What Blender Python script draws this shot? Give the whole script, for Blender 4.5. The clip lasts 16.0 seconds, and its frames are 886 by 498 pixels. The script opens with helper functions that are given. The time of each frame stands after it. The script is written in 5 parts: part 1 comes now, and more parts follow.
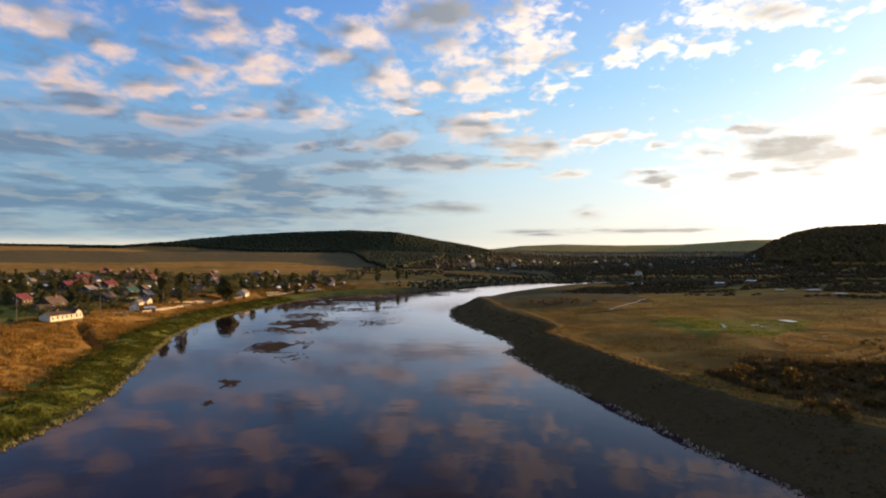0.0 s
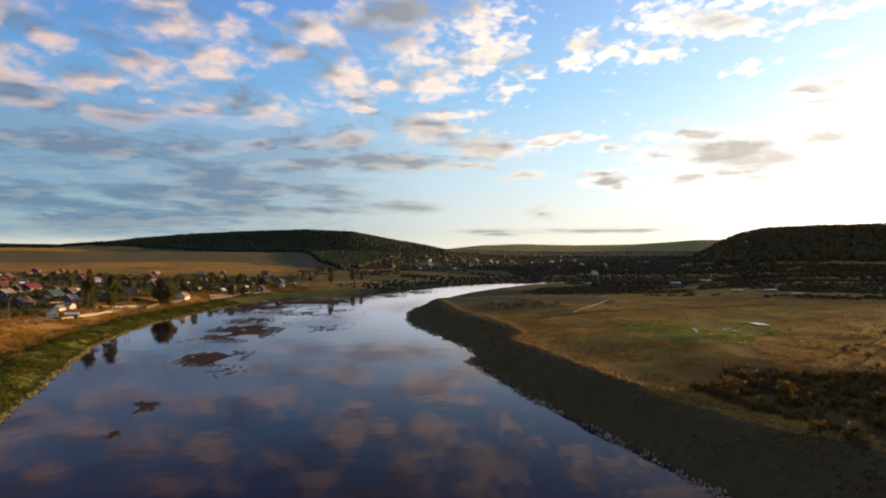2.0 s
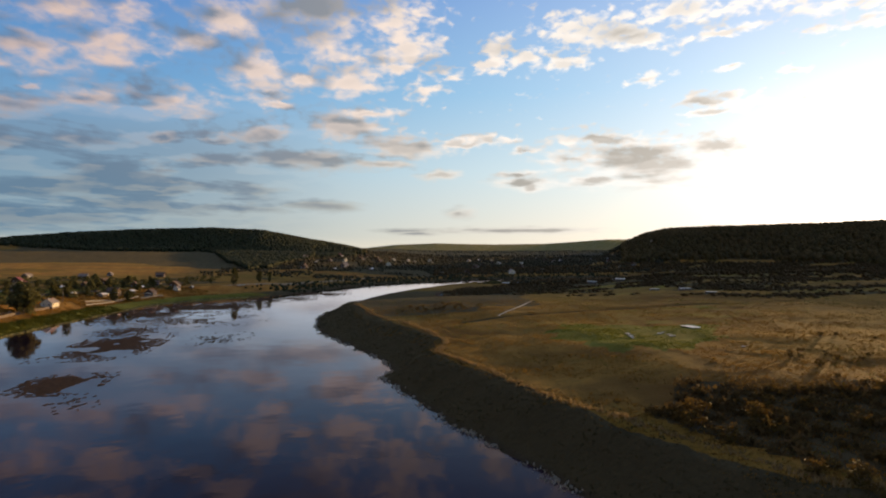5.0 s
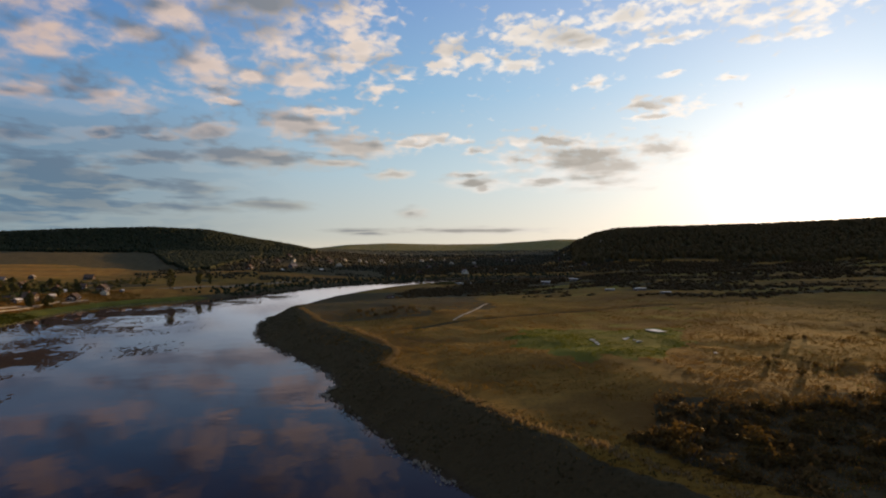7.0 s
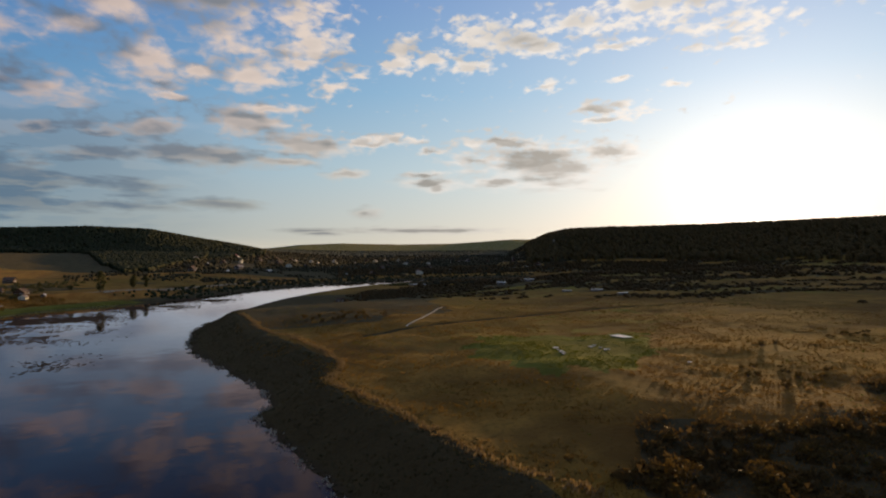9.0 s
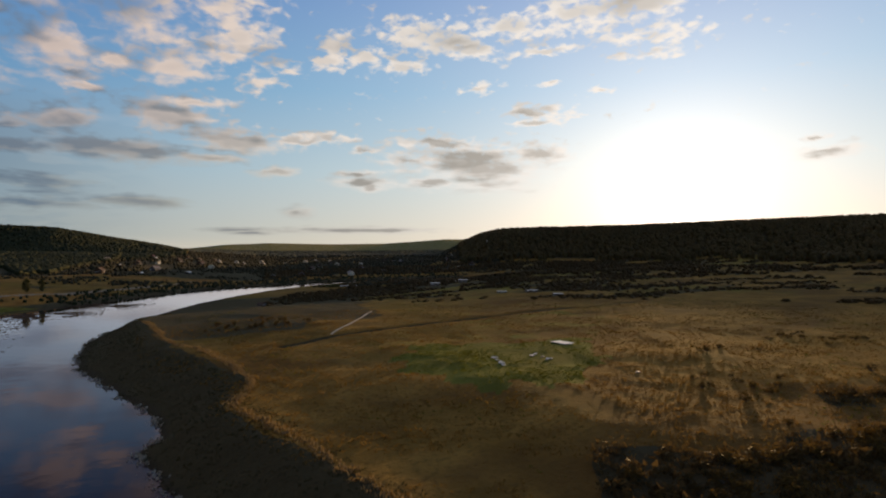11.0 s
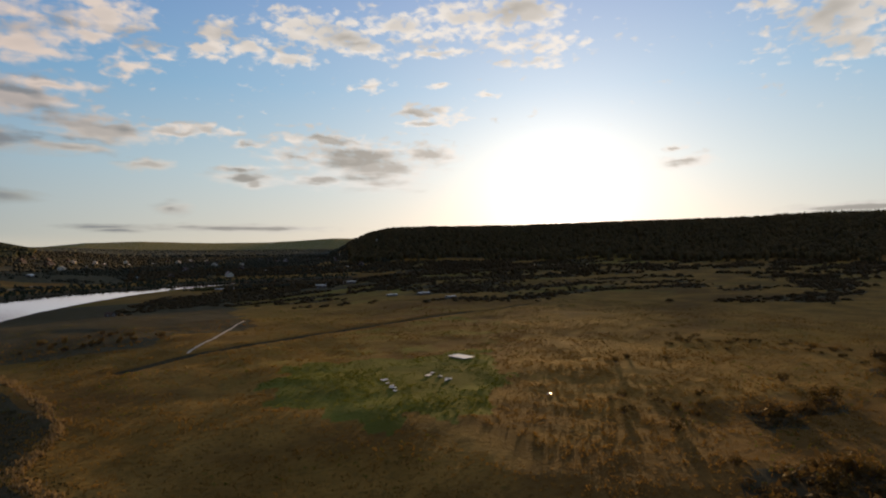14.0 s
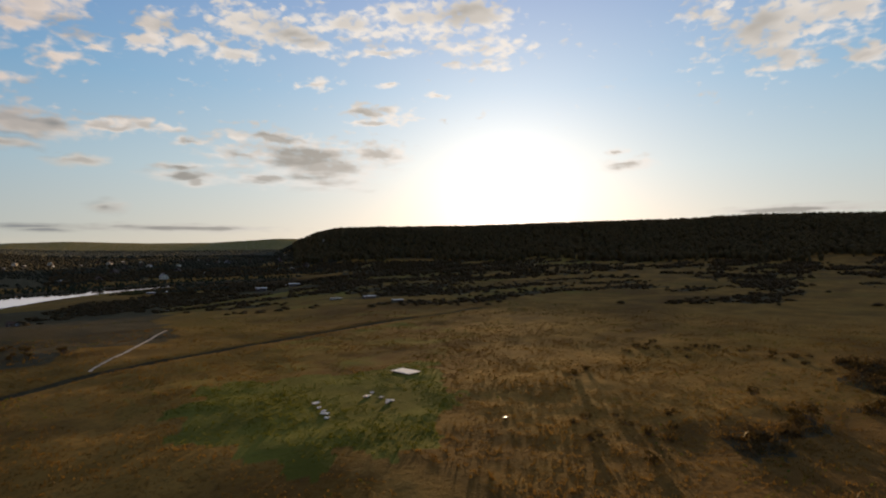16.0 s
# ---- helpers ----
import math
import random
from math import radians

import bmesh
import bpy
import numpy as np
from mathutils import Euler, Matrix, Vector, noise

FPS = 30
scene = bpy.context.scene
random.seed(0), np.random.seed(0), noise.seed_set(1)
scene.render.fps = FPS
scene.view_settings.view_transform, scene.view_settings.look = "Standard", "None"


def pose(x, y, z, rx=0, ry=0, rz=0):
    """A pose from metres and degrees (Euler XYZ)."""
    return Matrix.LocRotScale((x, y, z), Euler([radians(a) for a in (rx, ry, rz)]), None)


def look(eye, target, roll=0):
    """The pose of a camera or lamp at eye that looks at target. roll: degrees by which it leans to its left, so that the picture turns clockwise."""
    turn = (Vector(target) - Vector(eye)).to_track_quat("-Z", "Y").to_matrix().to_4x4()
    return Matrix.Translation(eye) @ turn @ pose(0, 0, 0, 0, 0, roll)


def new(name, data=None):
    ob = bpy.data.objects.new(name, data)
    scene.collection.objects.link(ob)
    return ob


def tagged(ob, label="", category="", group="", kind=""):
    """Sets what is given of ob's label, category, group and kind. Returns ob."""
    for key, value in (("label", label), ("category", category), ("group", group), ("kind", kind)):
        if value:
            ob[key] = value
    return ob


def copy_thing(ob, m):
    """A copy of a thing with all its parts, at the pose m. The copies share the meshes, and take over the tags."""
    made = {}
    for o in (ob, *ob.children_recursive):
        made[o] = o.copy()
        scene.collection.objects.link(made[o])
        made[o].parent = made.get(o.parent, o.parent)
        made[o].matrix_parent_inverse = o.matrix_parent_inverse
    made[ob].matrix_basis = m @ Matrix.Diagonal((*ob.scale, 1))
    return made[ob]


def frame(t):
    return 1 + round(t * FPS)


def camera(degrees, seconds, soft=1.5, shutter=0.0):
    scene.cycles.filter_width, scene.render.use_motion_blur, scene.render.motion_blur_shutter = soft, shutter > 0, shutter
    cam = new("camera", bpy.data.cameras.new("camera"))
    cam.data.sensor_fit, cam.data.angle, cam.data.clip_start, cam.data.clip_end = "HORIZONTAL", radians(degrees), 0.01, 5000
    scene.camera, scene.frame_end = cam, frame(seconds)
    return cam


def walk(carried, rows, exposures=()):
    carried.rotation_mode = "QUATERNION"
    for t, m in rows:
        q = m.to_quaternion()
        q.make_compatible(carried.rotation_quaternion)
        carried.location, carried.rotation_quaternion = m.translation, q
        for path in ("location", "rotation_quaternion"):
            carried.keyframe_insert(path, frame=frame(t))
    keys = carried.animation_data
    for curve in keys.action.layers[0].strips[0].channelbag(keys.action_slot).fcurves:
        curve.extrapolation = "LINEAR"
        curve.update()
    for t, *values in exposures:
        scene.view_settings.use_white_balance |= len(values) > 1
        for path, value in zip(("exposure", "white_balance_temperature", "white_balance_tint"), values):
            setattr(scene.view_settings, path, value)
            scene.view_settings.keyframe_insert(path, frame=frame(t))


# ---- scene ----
cam = camera(76.63, 16.0, soft=2.1)
PATH = [
    (0, look((0.00, 0.00, 26.95), (-0.00, 99.99, 28.39), 0.23)),
    (0.5, look((0.05, 3.50, 27.03), (1.45, 103.48, 28.44), 0.23)),
    (1, look((0.07, 6.96, 27.10), (3.41, 106.89, 28.49), 0.23)),
    (1.5, look((0.19, 10.45, 27.15), (5.67, 110.29, 28.53), 0.22)),
    (2, look((0.40, 13.82, 27.21), (8.07, 113.51, 28.61), 0.20)),
    (2.5, look((0.58, 17.25, 27.25), (10.36, 116.76, 28.63), 0.20)),
    (3, look((0.90, 20.70, 27.25), (12.44, 120.02, 28.60), 0.19)),
    (3.5, look((1.45, 24.14, 27.23), (15.25, 123.17, 28.58), 0.16)),
    (4, look((2.12, 27.18, 27.23), (18.83, 125.76, 28.56), 0.14)),
    (6.5, look((5.88, 42.55, 27.49), (34.44, 138.37, 28.79), -0.08)),
    (7, look((6.86, 45.63, 27.54), (37.16, 140.92, 28.83), -0.10)),
    (7.5, look((7.80, 48.72, 27.60), (39.83, 143.45, 28.87), -0.12)),
    (8, look((8.76, 51.72, 27.66), (42.51, 145.84, 28.93), -0.14)),
    (8.5, look((10.00, 54.52, 27.74), (45.77, 147.89, 29.02), -0.17)),
    (11, look((17.29, 68.38, 28.11), (65.86, 155.79, 29.32), -0.31)),
    (11.5, look((18.89, 71.02, 28.21), (70.75, 156.52, 29.36), -0.34)),
    (12, look((20.29, 73.56, 28.32), (75.33, 157.05, 29.42), -0.37)),
    (12.5, look((21.73, 75.94, 28.43), (79.79, 157.36, 29.50), -0.38)),
    (13, look((23.42, 78.22, 28.55), (84.10, 157.70, 29.59), -0.38)),
    (13.5, look((25.15, 80.49, 28.70), (87.92, 158.33, 29.70), -0.37)),
    (14, look((26.93, 82.60, 28.85), (91.55, 158.90, 29.81), -0.36)),
    (14.5, look((28.74, 84.59, 28.99), (95.45, 159.08, 29.93), -0.36)),
    (15, look((30.82, 86.55, 29.10), (99.76, 158.98, 30.02), -0.38)),
    (15.5, look((32.96, 88.46, 29.20), (103.33, 159.50, 30.13), -0.40)),
    (16, look((35.12, 90.40, 29.32), (106.38, 160.55, 30.29), -0.42)),
]
EXPOSURES = [(0, 0.68, 7950, 10), (4, 0.50, 7950, 10), (7, 0.12, 7900, 10), (12, -0.02, 7850, 10), (16, -0.06, 7850, 10)]
walk(cam, PATH, EXPOSURES)

# ------------------------------------------------------------------ world, sun
SUN_AZ, SUN_EL = -52.3, 4.2          # degrees; azimuth counts from +y towards -x
SUN_DIR = Vector((-math.sin(radians(SUN_AZ)) * math.cos(radians(SUN_EL)),
                  math.cos(radians(SUN_AZ)) * math.cos(radians(SUN_EL)), math.sin(radians(SUN_EL))))

world = bpy.data.worlds.new("evening_sky")
scene.world = world
world.use_nodes = True
wt = world.node_tree
wt.nodes.clear()


def W(kind, **settings):
    n = wt.nodes.new(kind)
    for k, v in settings.items():
        if k == "operation":
            n.operation = v
    return n


def wl(a, b):
    wt.links.new(a, b)


def setin(sock, v, link):
    if isinstance(v, bpy.types.NodeSocket):
        link(v, sock)
    elif v is not None:
        sock.default_value = v


def wm(op, a, b=None, c=None, clamp=False):
    n = W("ShaderNodeMath", operation=op)
    n.use_clamp = clamp
    for i, v in enumerate((a, b, c)):
        setin(n.inputs[i], v, wl)
    return n.outputs[0]


def wv(op, a, b=None, c=None):
    n = W("ShaderNodeVectorMath", operation=op)
    for i, v in enumerate((a, b, c)):
        setin(n.inputs[i], v, wl)
    return n.outputs[1] if op in ("LENGTH", "DOT_PRODUCT", "DISTANCE") else n.outputs[0]


def wstep(v, lo, hi, a=0.0, b=1.0):
    n = W("ShaderNodeMapRange")
    n.interpolation_type = "SMOOTHSTEP"
    for i, q in enumerate((v, lo, hi, a, b)):
        setin(n.inputs[i], q, wl)
    return n.outputs[0]


def wmix(f, a, b, blend="MIX"):
    n = W("ShaderNodeMix")
    n.data_type, n.blend_type = "RGBA", blend
    setin(n.inputs[0], f, wl)
    setin(n.inputs[6], a, wl)
    setin(n.inputs[7], b, wl)
    return n.outputs[2]


def wnoise(vec, scale, detail, rough, distort=0.0):
    n = W("ShaderNodeTexNoise")
    wl(vec, n.inputs["Vector"])
    n.inputs["Scale"].default_value, n.inputs["Detail"].default_value = scale, detail
    n.inputs["Roughness"].default_value, n.inputs["Distortion"].default_value = rough, distort
    return n.outputs["Fac"]


def wnoise_colour(vec, scale, detail):
    n = W("ShaderNodeTexNoise")
    wl(vec, n.inputs["Vector"])
    n.inputs["Scale"].default_value, n.inputs["Detail"].default_value = scale, detail
    return n.outputs["Color"]


def wramp(v, stops):
    n = W("ShaderNodeValToRGB")
    wl(v, n.inputs[0])
    e = n.color_ramp.elements
    while len(e) < len(stops):
        e.new(0.5)
    for s, (p, c) in zip(e, stops):
        s.position, s.color = p, (*c, 1)
    return n.outputs[0]


sky_dir = wv("NORMALIZE", W("ShaderNodeTexCoord").outputs["Generated"])
sep = W("ShaderNodeSeparateXYZ")
wl(sky_dir, sep.inputs[0])
DX, DY, DZ = sep.outputs
elev = wm("MULTIPLY", wm("ARCSINE", DZ), 57.2958)
azim = wm("MULTIPLY", wm("ARCTAN2", wm("MULTIPLY", DX, -1.0), DY), 57.2958)
sun_angle = wm("MULTIPLY", wm("ARCCOSINE", wm("MINIMUM", wv("DOT_PRODUCT", sky_dir, SUN_DIR), 1.0)), 57.2958)

# clear sky: physical sky under a bluer, hazier evening gradient
nishita = W("ShaderNodeTexSky")
nishita.sky_type, nishita.sun_disc = "NISHITA", False
nishita.sun_elevation, nishita.sun_rotation = radians(SUN_EL), radians(-SUN_AZ)
nishita.altitude, nishita.dust_density = 150, 1.5
physical = wmix(1.0, nishita.outputs[0], (0.10, 0.10, 0.10, 1), "MULTIPLY")
clear = wramp(wm("DIVIDE", elev, 60.0), [
    (0.0, (0.66, 0.65, 0.62)), (0.05, (0.56, 0.63, 0.70)), (0.14, (0.40, 0.61, 0.84)),
    (0.27, (0.16, 0.45, 0.86)), (0.42, (0.085, 0.29, 0.78)), (0.85, (0.03, 0.10, 0.34))])
clear = wmix(0.1, clear, physical)
glow = wm("ADD", wm("MULTIPLY", wm("EXPONENT", wm("DIVIDE", sun_angle, -3.0)), 0.9),
          wm("ADD", wm("MULTIPLY", wm("EXPONENT", wm("DIVIDE", sun_angle, -13.0)), 0.66), wm("MULTIPLY", wm("EXPONENT", wm("DIVIDE", sun_angle, -30.0)), 0.43)))
glow_colour = wmix(wstep(sun_angle, 8.0, 50.0), (0.98, 0.975, 0.98, 1), (0.80, 0.98, 1.02, 1))
away = wm("MULTIPLY", wstep(sun_angle, 28.0, 85.0), wstep(elev, 0.7, 2.2, 0.0, 1.0))
clear = wmix(away, clear, wmix(1.0, clear, (0.46, 0.66, 0.82, 1), "MULTIPLY"))
aureole = wv("SCALE", glow_colour)
wl(glow, aureole.node.inputs["Scale"])
clear = wv("ADD", clear, aureole)

# clouds: a flat broken deck with banks of cloud in it, given as (azimuth, elevation, half width, half height) in degrees
flat = wm("ADD", wm("MAXIMUM", DZ, 0.0), 0.10)
deck = W("ShaderNodeCombineXYZ")
wl(wm("DIVIDE", DX, flat), deck.inputs[0])
wl(wm("DIVIDE", DY, flat), deck.inputs[1])
deck = deck.outputs[0]
ae = W("ShaderNodeCombineXYZ")
wl(azim, ae.inputs[0])
wl(elev, ae.inputs[1])
ae = ae.outputs[0]
UPPER_WEST = [(36.0, 18.9, 3.6, 1.2), (34.4, 15.2, 2.8, 1.7), (30.9, 17.6, 1.4, 0.9), (28.0, 14.9, 2.3, 1.0), (33.5, 13.5, 2.0, 0.6),
              (21.9, 22.0, 3.5, 1.0), (21.3, 20.1, 4.0, 1.0), (24.0, 16.9, 2.4, 0.9), (18.2, 18.1, 2.4, 1.6), (16.9, 21.1, 1.5, 1.0),
              (13.7, 23.2, 1.4, 0.4), (8.4, 21.6, 2.4, 1.3), (11.2, 19.5, 2.0, 0.8), (5.5, 17.6, 2.6, 1.8), (1.2, 23.1, 4.4, 2.1),
              (-0.8, 20.1, 3.2, 2.1), (-3.5, 17.2, 2.4, 1.2), (1.5, 16.9, 1.4, 0.5), (-8.3, 23.1, 3.0, 1.4), (-9.2, 20.4, 2.5, 1.3),
              (-11.4, 16.1, 1.3, 0.7), (-13.4, 17.7, 1.6, 0.5)]
MIDDLE = [(13.4, 14.1, 3.9, 1.2), (23.8, 13.9, 0.7, 0.3), (32.7, 12.7, 2.9, 0.7), (25.2, 12.3, 3.8, 0.8), (19.2, 13.4, 2.6, 0.6),
          (-3.2, 12.9, 3.3, 1.4), (-5.2, 14.2, 2.8, 0.5), (4.6, 11.7, 2.3, 1.3), (9.5, 10.9, 1.8, 0.5), (-8.9, 11.1, 3.7, 1.2),
          (-15.5, 11.4, 2.7, 0.4), (1.4, 9.5, 6.3, 1.0), (8.3, 9.3, 3.4, 0.8), (19.7, 10.0, 3.1, 1.0), (28.4, 9.3, 3.8, 1.2), (35.5, 9.9, 1.9, 0.8),
          (3.5, 14.5, 1.6, 0.3), (13.9, 10.7, 1.6, 0.4)]
LOW = [(28.4, 7.6, 6.7, 1.0), (36.2, 6.6, 2.6, 0.8), (34.6, 5.1, 3.9, 0.7), (17.1, 7.3, 5.3, 0.9), (24.6, 5.4, 5.3, 0.6), (7.7, 6.5, 4.0, 0.7),
       (7.7, 4.6, 5.1, 0.5), (-0.3, 5.0, 3.5, 0.5), (12.8, 5.8, 2.7, 0.4), (30.5, 3.4, 6.9, 0.5), (-21.8, 7.2, 1.2, 0.5), (-20.0, 8.3, 2.0, 0.3),
       (-8.9, 2.6, 2.8, 0.2), (-6.6, 9.2, 3.4, 0.4)]
UPPER_EAST = [(-28.5, 21.5, 4.2, 1.1), (-25.4, 18.5, 2.1, 0.5), (-32.0, 20.2, 2.0, 0.6), (-36.2, 22.4, 3.4, 1.1), (-43.1, 23.1, 4.0, 1.2),
              (-48.3, 23.0, 3.5, 1.2), (-39.6, 19.9, 1.9, 0.3), (-10.9, 16.5, 1.4, 0.8), (-8.2, 18.5, 1.5, 0.5), (-12.9, 18.2, 1.5, 0.5),
              (-18.1, 20.4, 1.2, 1.1), (-21.4, 19.5, 1.7, 0.8), (-17.0, 18.8, 1.6, 0.6), (-49.4, 20.2, 3.2, 0.8), (-49.4, 18.7, 2.2, 0.4),
              (-77.5, 19.2, 4.2, 1.8), (-77.1, 16.2, 1.7, 1.0), (-70.8, 21.3, 2.0, 0.9), (-82.6, 15.6, 1.5, 0.5), (-81.1, 19.2, 3.1, 1.0)]
EVENING = [(-33.3, 8.8, 5.0, 2.0), (-31.0, 9.6, 5.5, 1.6), (-25.8, 9.9, 3.0, 0.7), (-39.0, 10.0, 2.6, 0.8), (-21.1, 7.6, 2.6, 0.6), (-21.8, 6.9, 1.2, 0.5),
           (-27.9, 7.4, 2.6, 0.5), (-29.5, 11.4, 4.3, 0.5), (-17.6, 11.6, 2.0, 0.5), (-12.1, 8.2, 2.0, 0.4), (-14.5, 4.4, 1.3, 0.5),
           (-19.9, 2.6, 7.0, 0.3), (-10.1, 2.3, 1.9, 0.2), (-63.7, 8.6, 2.2, 0.5), (-62.7, 9.9, 0.8, 0.3), (-38.4, 14.3, 2.6, 0.4),
           (-38.4, 13.2, 2.3, 0.4), (-32.8, 16.6, 1.7, 0.4), (-44.9, 15.8, 1.3, 0.3), (-40.1, 17.0, 0.9, 0.3), (-20.9, 10.6, 1.2, 0.3),
           (-78.1, 3.7, 4.5, 0.3)]


def banks(place):
    """How deep a direction lies inside the nearest bank of cloud: 1 at its heart, 0 at its edge."""
    least = None
    for a, e, w_, h_ in UPPER_WEST + UPPER_EAST + MIDDLE + LOW + EVENING:
        d = wv("LENGTH", wv("MULTIPLY_ADD", place, (1 / w_, 1 / h_, 0.0), (-a / w_, -e / h_, 0.0)))
        least = d if least is None else wm("MINIMUM", least, d)
    return wm("SUBTRACT", 1.42, wm("MINIMUM", least, 2.8))


calm = W("ShaderNodeCombineXYZ")
wl(wstep(elev, 2.0, 11.0, 1.4, 3.4), calm.inputs[0])
wl(wm("MAXIMUM", wstep(elev, 2.0, 11.0, 0.25, 1.5), wstep(azim, 2.0, 12.0, 0.0, 1.5)), calm.inputs[1])
warped = wv("ADD", ae, wv("MULTIPLY", wv("SUBTRACT", wnoise_colour(wv("MULTIPLY", ae, (1.0, 1.8, 0.0)), 0.42, 4.0), (0.5, 0.5, 0.5)), calm.outputs[0]))
bank = banks(warped)
bank_sunward = banks(wv("ADD", warped, (-1.5, -0.75, 0.0)))
puffs = wnoise(deck, 2.6, 3.5, 0.50, 0.2)
flecks = wnoise(wv("ADD", deck, (7.0, 3.0, 0.0)), 8.0, 2.5, 0.5)
round_flecks = wnoise(wv("MULTIPLY", ae, (1.0, 1.7, 0.0)), 0.80, 2.5, 0.5, 0.3)
flecks = wm("ADD", wm("MULTIPLY", flecks, 0.4), wm("MULTIPLY", round_flecks, 0.6))
masses = wnoise(wv("MULTIPLY", ae, (0.085, 0.50, 0.0)), 1.0, 5.0, 0.58, 0.4)
left_low = wm("MULTIPLY", wstep(elev, 15.0, 9.5), wstep(azim, -6.0, 12.0))
soft = wnoise(deck, 3.0, 2.0, 0.5, 0.15)
soft_sunward = wnoise(wv("ADD", deck, (0.16, 0.12, 0.0)), 3.0, 2.0, 0.5, 0.15)
high = wstep(elev, 5.0, 14.0)
grain = wm("ADD", wm("MULTIPLY", wm("SUBTRACT", puffs, 0.5), 1.3),
           wm("MULTIPLY", wm("SUBTRACT", flecks, 0.5), wm("ADD", wstep(elev, 4.0, 14.0, 0.4, 1.7), wm("MULTIPLY", wstep(azim, 0.0, -22.0, 0.0, 2.0), wstep(elev, 7.0, 14.0, 0.25, 1.0)))))
grain = wm("ADD", wm("MULTIPLY", grain, wm("SUBTRACT", 1.0, wm("MULTIPLY", left_low, 0.55))),
           wm("MULTIPLY", left_low, wm("MULTIPLY", wm("SUBTRACT", masses, 0.46), 3.4)))
grain = wm("MULTIPLY", grain, wm("MAXIMUM", wstep(elev, 6.0, 14.0, 0.55, 1.0), left_low))
# thin haze of cloud far from the sun; the deck closes overhead and behind
loose = wstep(azim, -30.0, 30.0, -0.50, -0.02)
loose = wm("ADD", loose, wm("MULTIPLY", wstep(elev, 13.0, 6.0), wstep(azim, -6.0, 14.0, 0.0, 0.36)))
loose = wm("ADD", loose, wstep(elev, 25.0, 36.0, 0.0, 0.34))
dens = wm("ADD", wm("MAXIMUM", wm("MULTIPLY", bank, 0.46), loose), grain)
cover = wstep(dens, wstep(azim, -10.0, 25.0, -0.16, -0.26), wstep(azim, -10.0, 25.0, 0.56, 0.72))
cover = wm("MAXIMUM", cover, wm("MULTIPLY", left_low, wstep(elev, 5.0, 8.0, 0.36, 0.52)))
cover = wm("MULTIPLY", cover, wm("MAXIMUM", wstep(elev, 0.6, 3.2, 0.0, 1.0), wm("MULTIPLY", wstep(elev, 0.8, 2.4), wstep(azim, 0.0, -8.0))))
body = wm("ADD", wm("MAXIMUM", wm("MULTIPLY", bank, 0.46), loose), wm("MULTIPLY", wm("SUBTRACT", puffs, 0.5), 0.9))
thick = wstep(body, wstep(azim, 0.0, -18.0, 0.22, 0.20), wstep(azim, 0.0, -18.0, 0.72, 0.56))
sunside = wm("ADD", wm("MULTIPLY", wm("SUBTRACT", bank, bank_sunward), 0.62), wm("MULTIPLY", wm("SUBTRACT", soft, soft_sunward), 3.0))
sunside = wm("MAXIMUM", wm("MINIMUM", sunside, 0.40), -0.60)
sunside = wm("MULTIPLY", sunside, wstep(azim, -30.0, 15.0, 0.5, 1.15))
sunside = wm("MULTIPLY", sunside, wm("SUBTRACT", 1.0, wm("MULTIPLY", left_low, 0.30)))
low_left = wm("MULTIPLY", wstep(elev, 15.5, 10.5), wstep(azim, -16.0, 8.0))
lit = wm("SUBTRACT", wm("SUBTRACT", wstep(sun_angle, 30.0, 60.0, 0.84, 0.66), wm("MULTIPLY", thick, wm("MULTIPLY", wstep(sun_angle, 22.0, 45.0, 0.85, 0.50), wstep(elev, 11.0, 16.0, 1.0, 0.5)))), wm("ADD", wm("MULTIPLY", low_left, 0.60), wm("MULTIPLY", wstep(elev, 5.5, 3.5, 0.0, 0.5), wstep(azim, 4.0, -4.0))))
lit = wm("ADD", lit, sunside, clamp=True)
low_shade = wmix(high, (0.100, 0.205, 0.355, 1), (0.125, 0.195, 0.34, 1))
low_shade = wmix(wstep(sun_angle, 74.0, 28.0), low_shade, (0.31, 0.32, 0.35, 1))
high_lit = wmix(high, (0.46, 0.48, 0.48, 1), (0.86, 0.80, 0.83, 1))
high_lit = wmix(away, high_lit, wmix(high, (0.34, 0.40, 0.44, 1), (0.60, 0.49, 0.52, 1)))
high_lit = wmix(wstep(sun_angle, 50.0, 25.0), high_lit, (0.85, 0.87, 0.96, 1))
cloud = wmix(lit, low_shade, high_lit)
cloud = wv("ADD", cloud, wv("MULTIPLY", aureole, (0.52, 0.50, 0.48)))
sky = wmix(cover, clear, cloud)
bg = W("ShaderNodeBackground")
wl(sky, bg.inputs[0])
bg.inputs[1].default_value = 0.8
out = W("ShaderNodeOutputWorld")
wl(bg.outputs[0], out.inputs[0])

sun = new("sun", bpy.data.lights.new("sun", "SUN"))
sun.data.energy, sun.data.angle, sun.data.color = 5.0, radians(0.6), (1.0, 0.69, 0.37)
sun.matrix_world = look((0, 0, 200), Vector((0, 0, 200)) - SUN_DIR)

# ------------------------------------------------------------------ materials


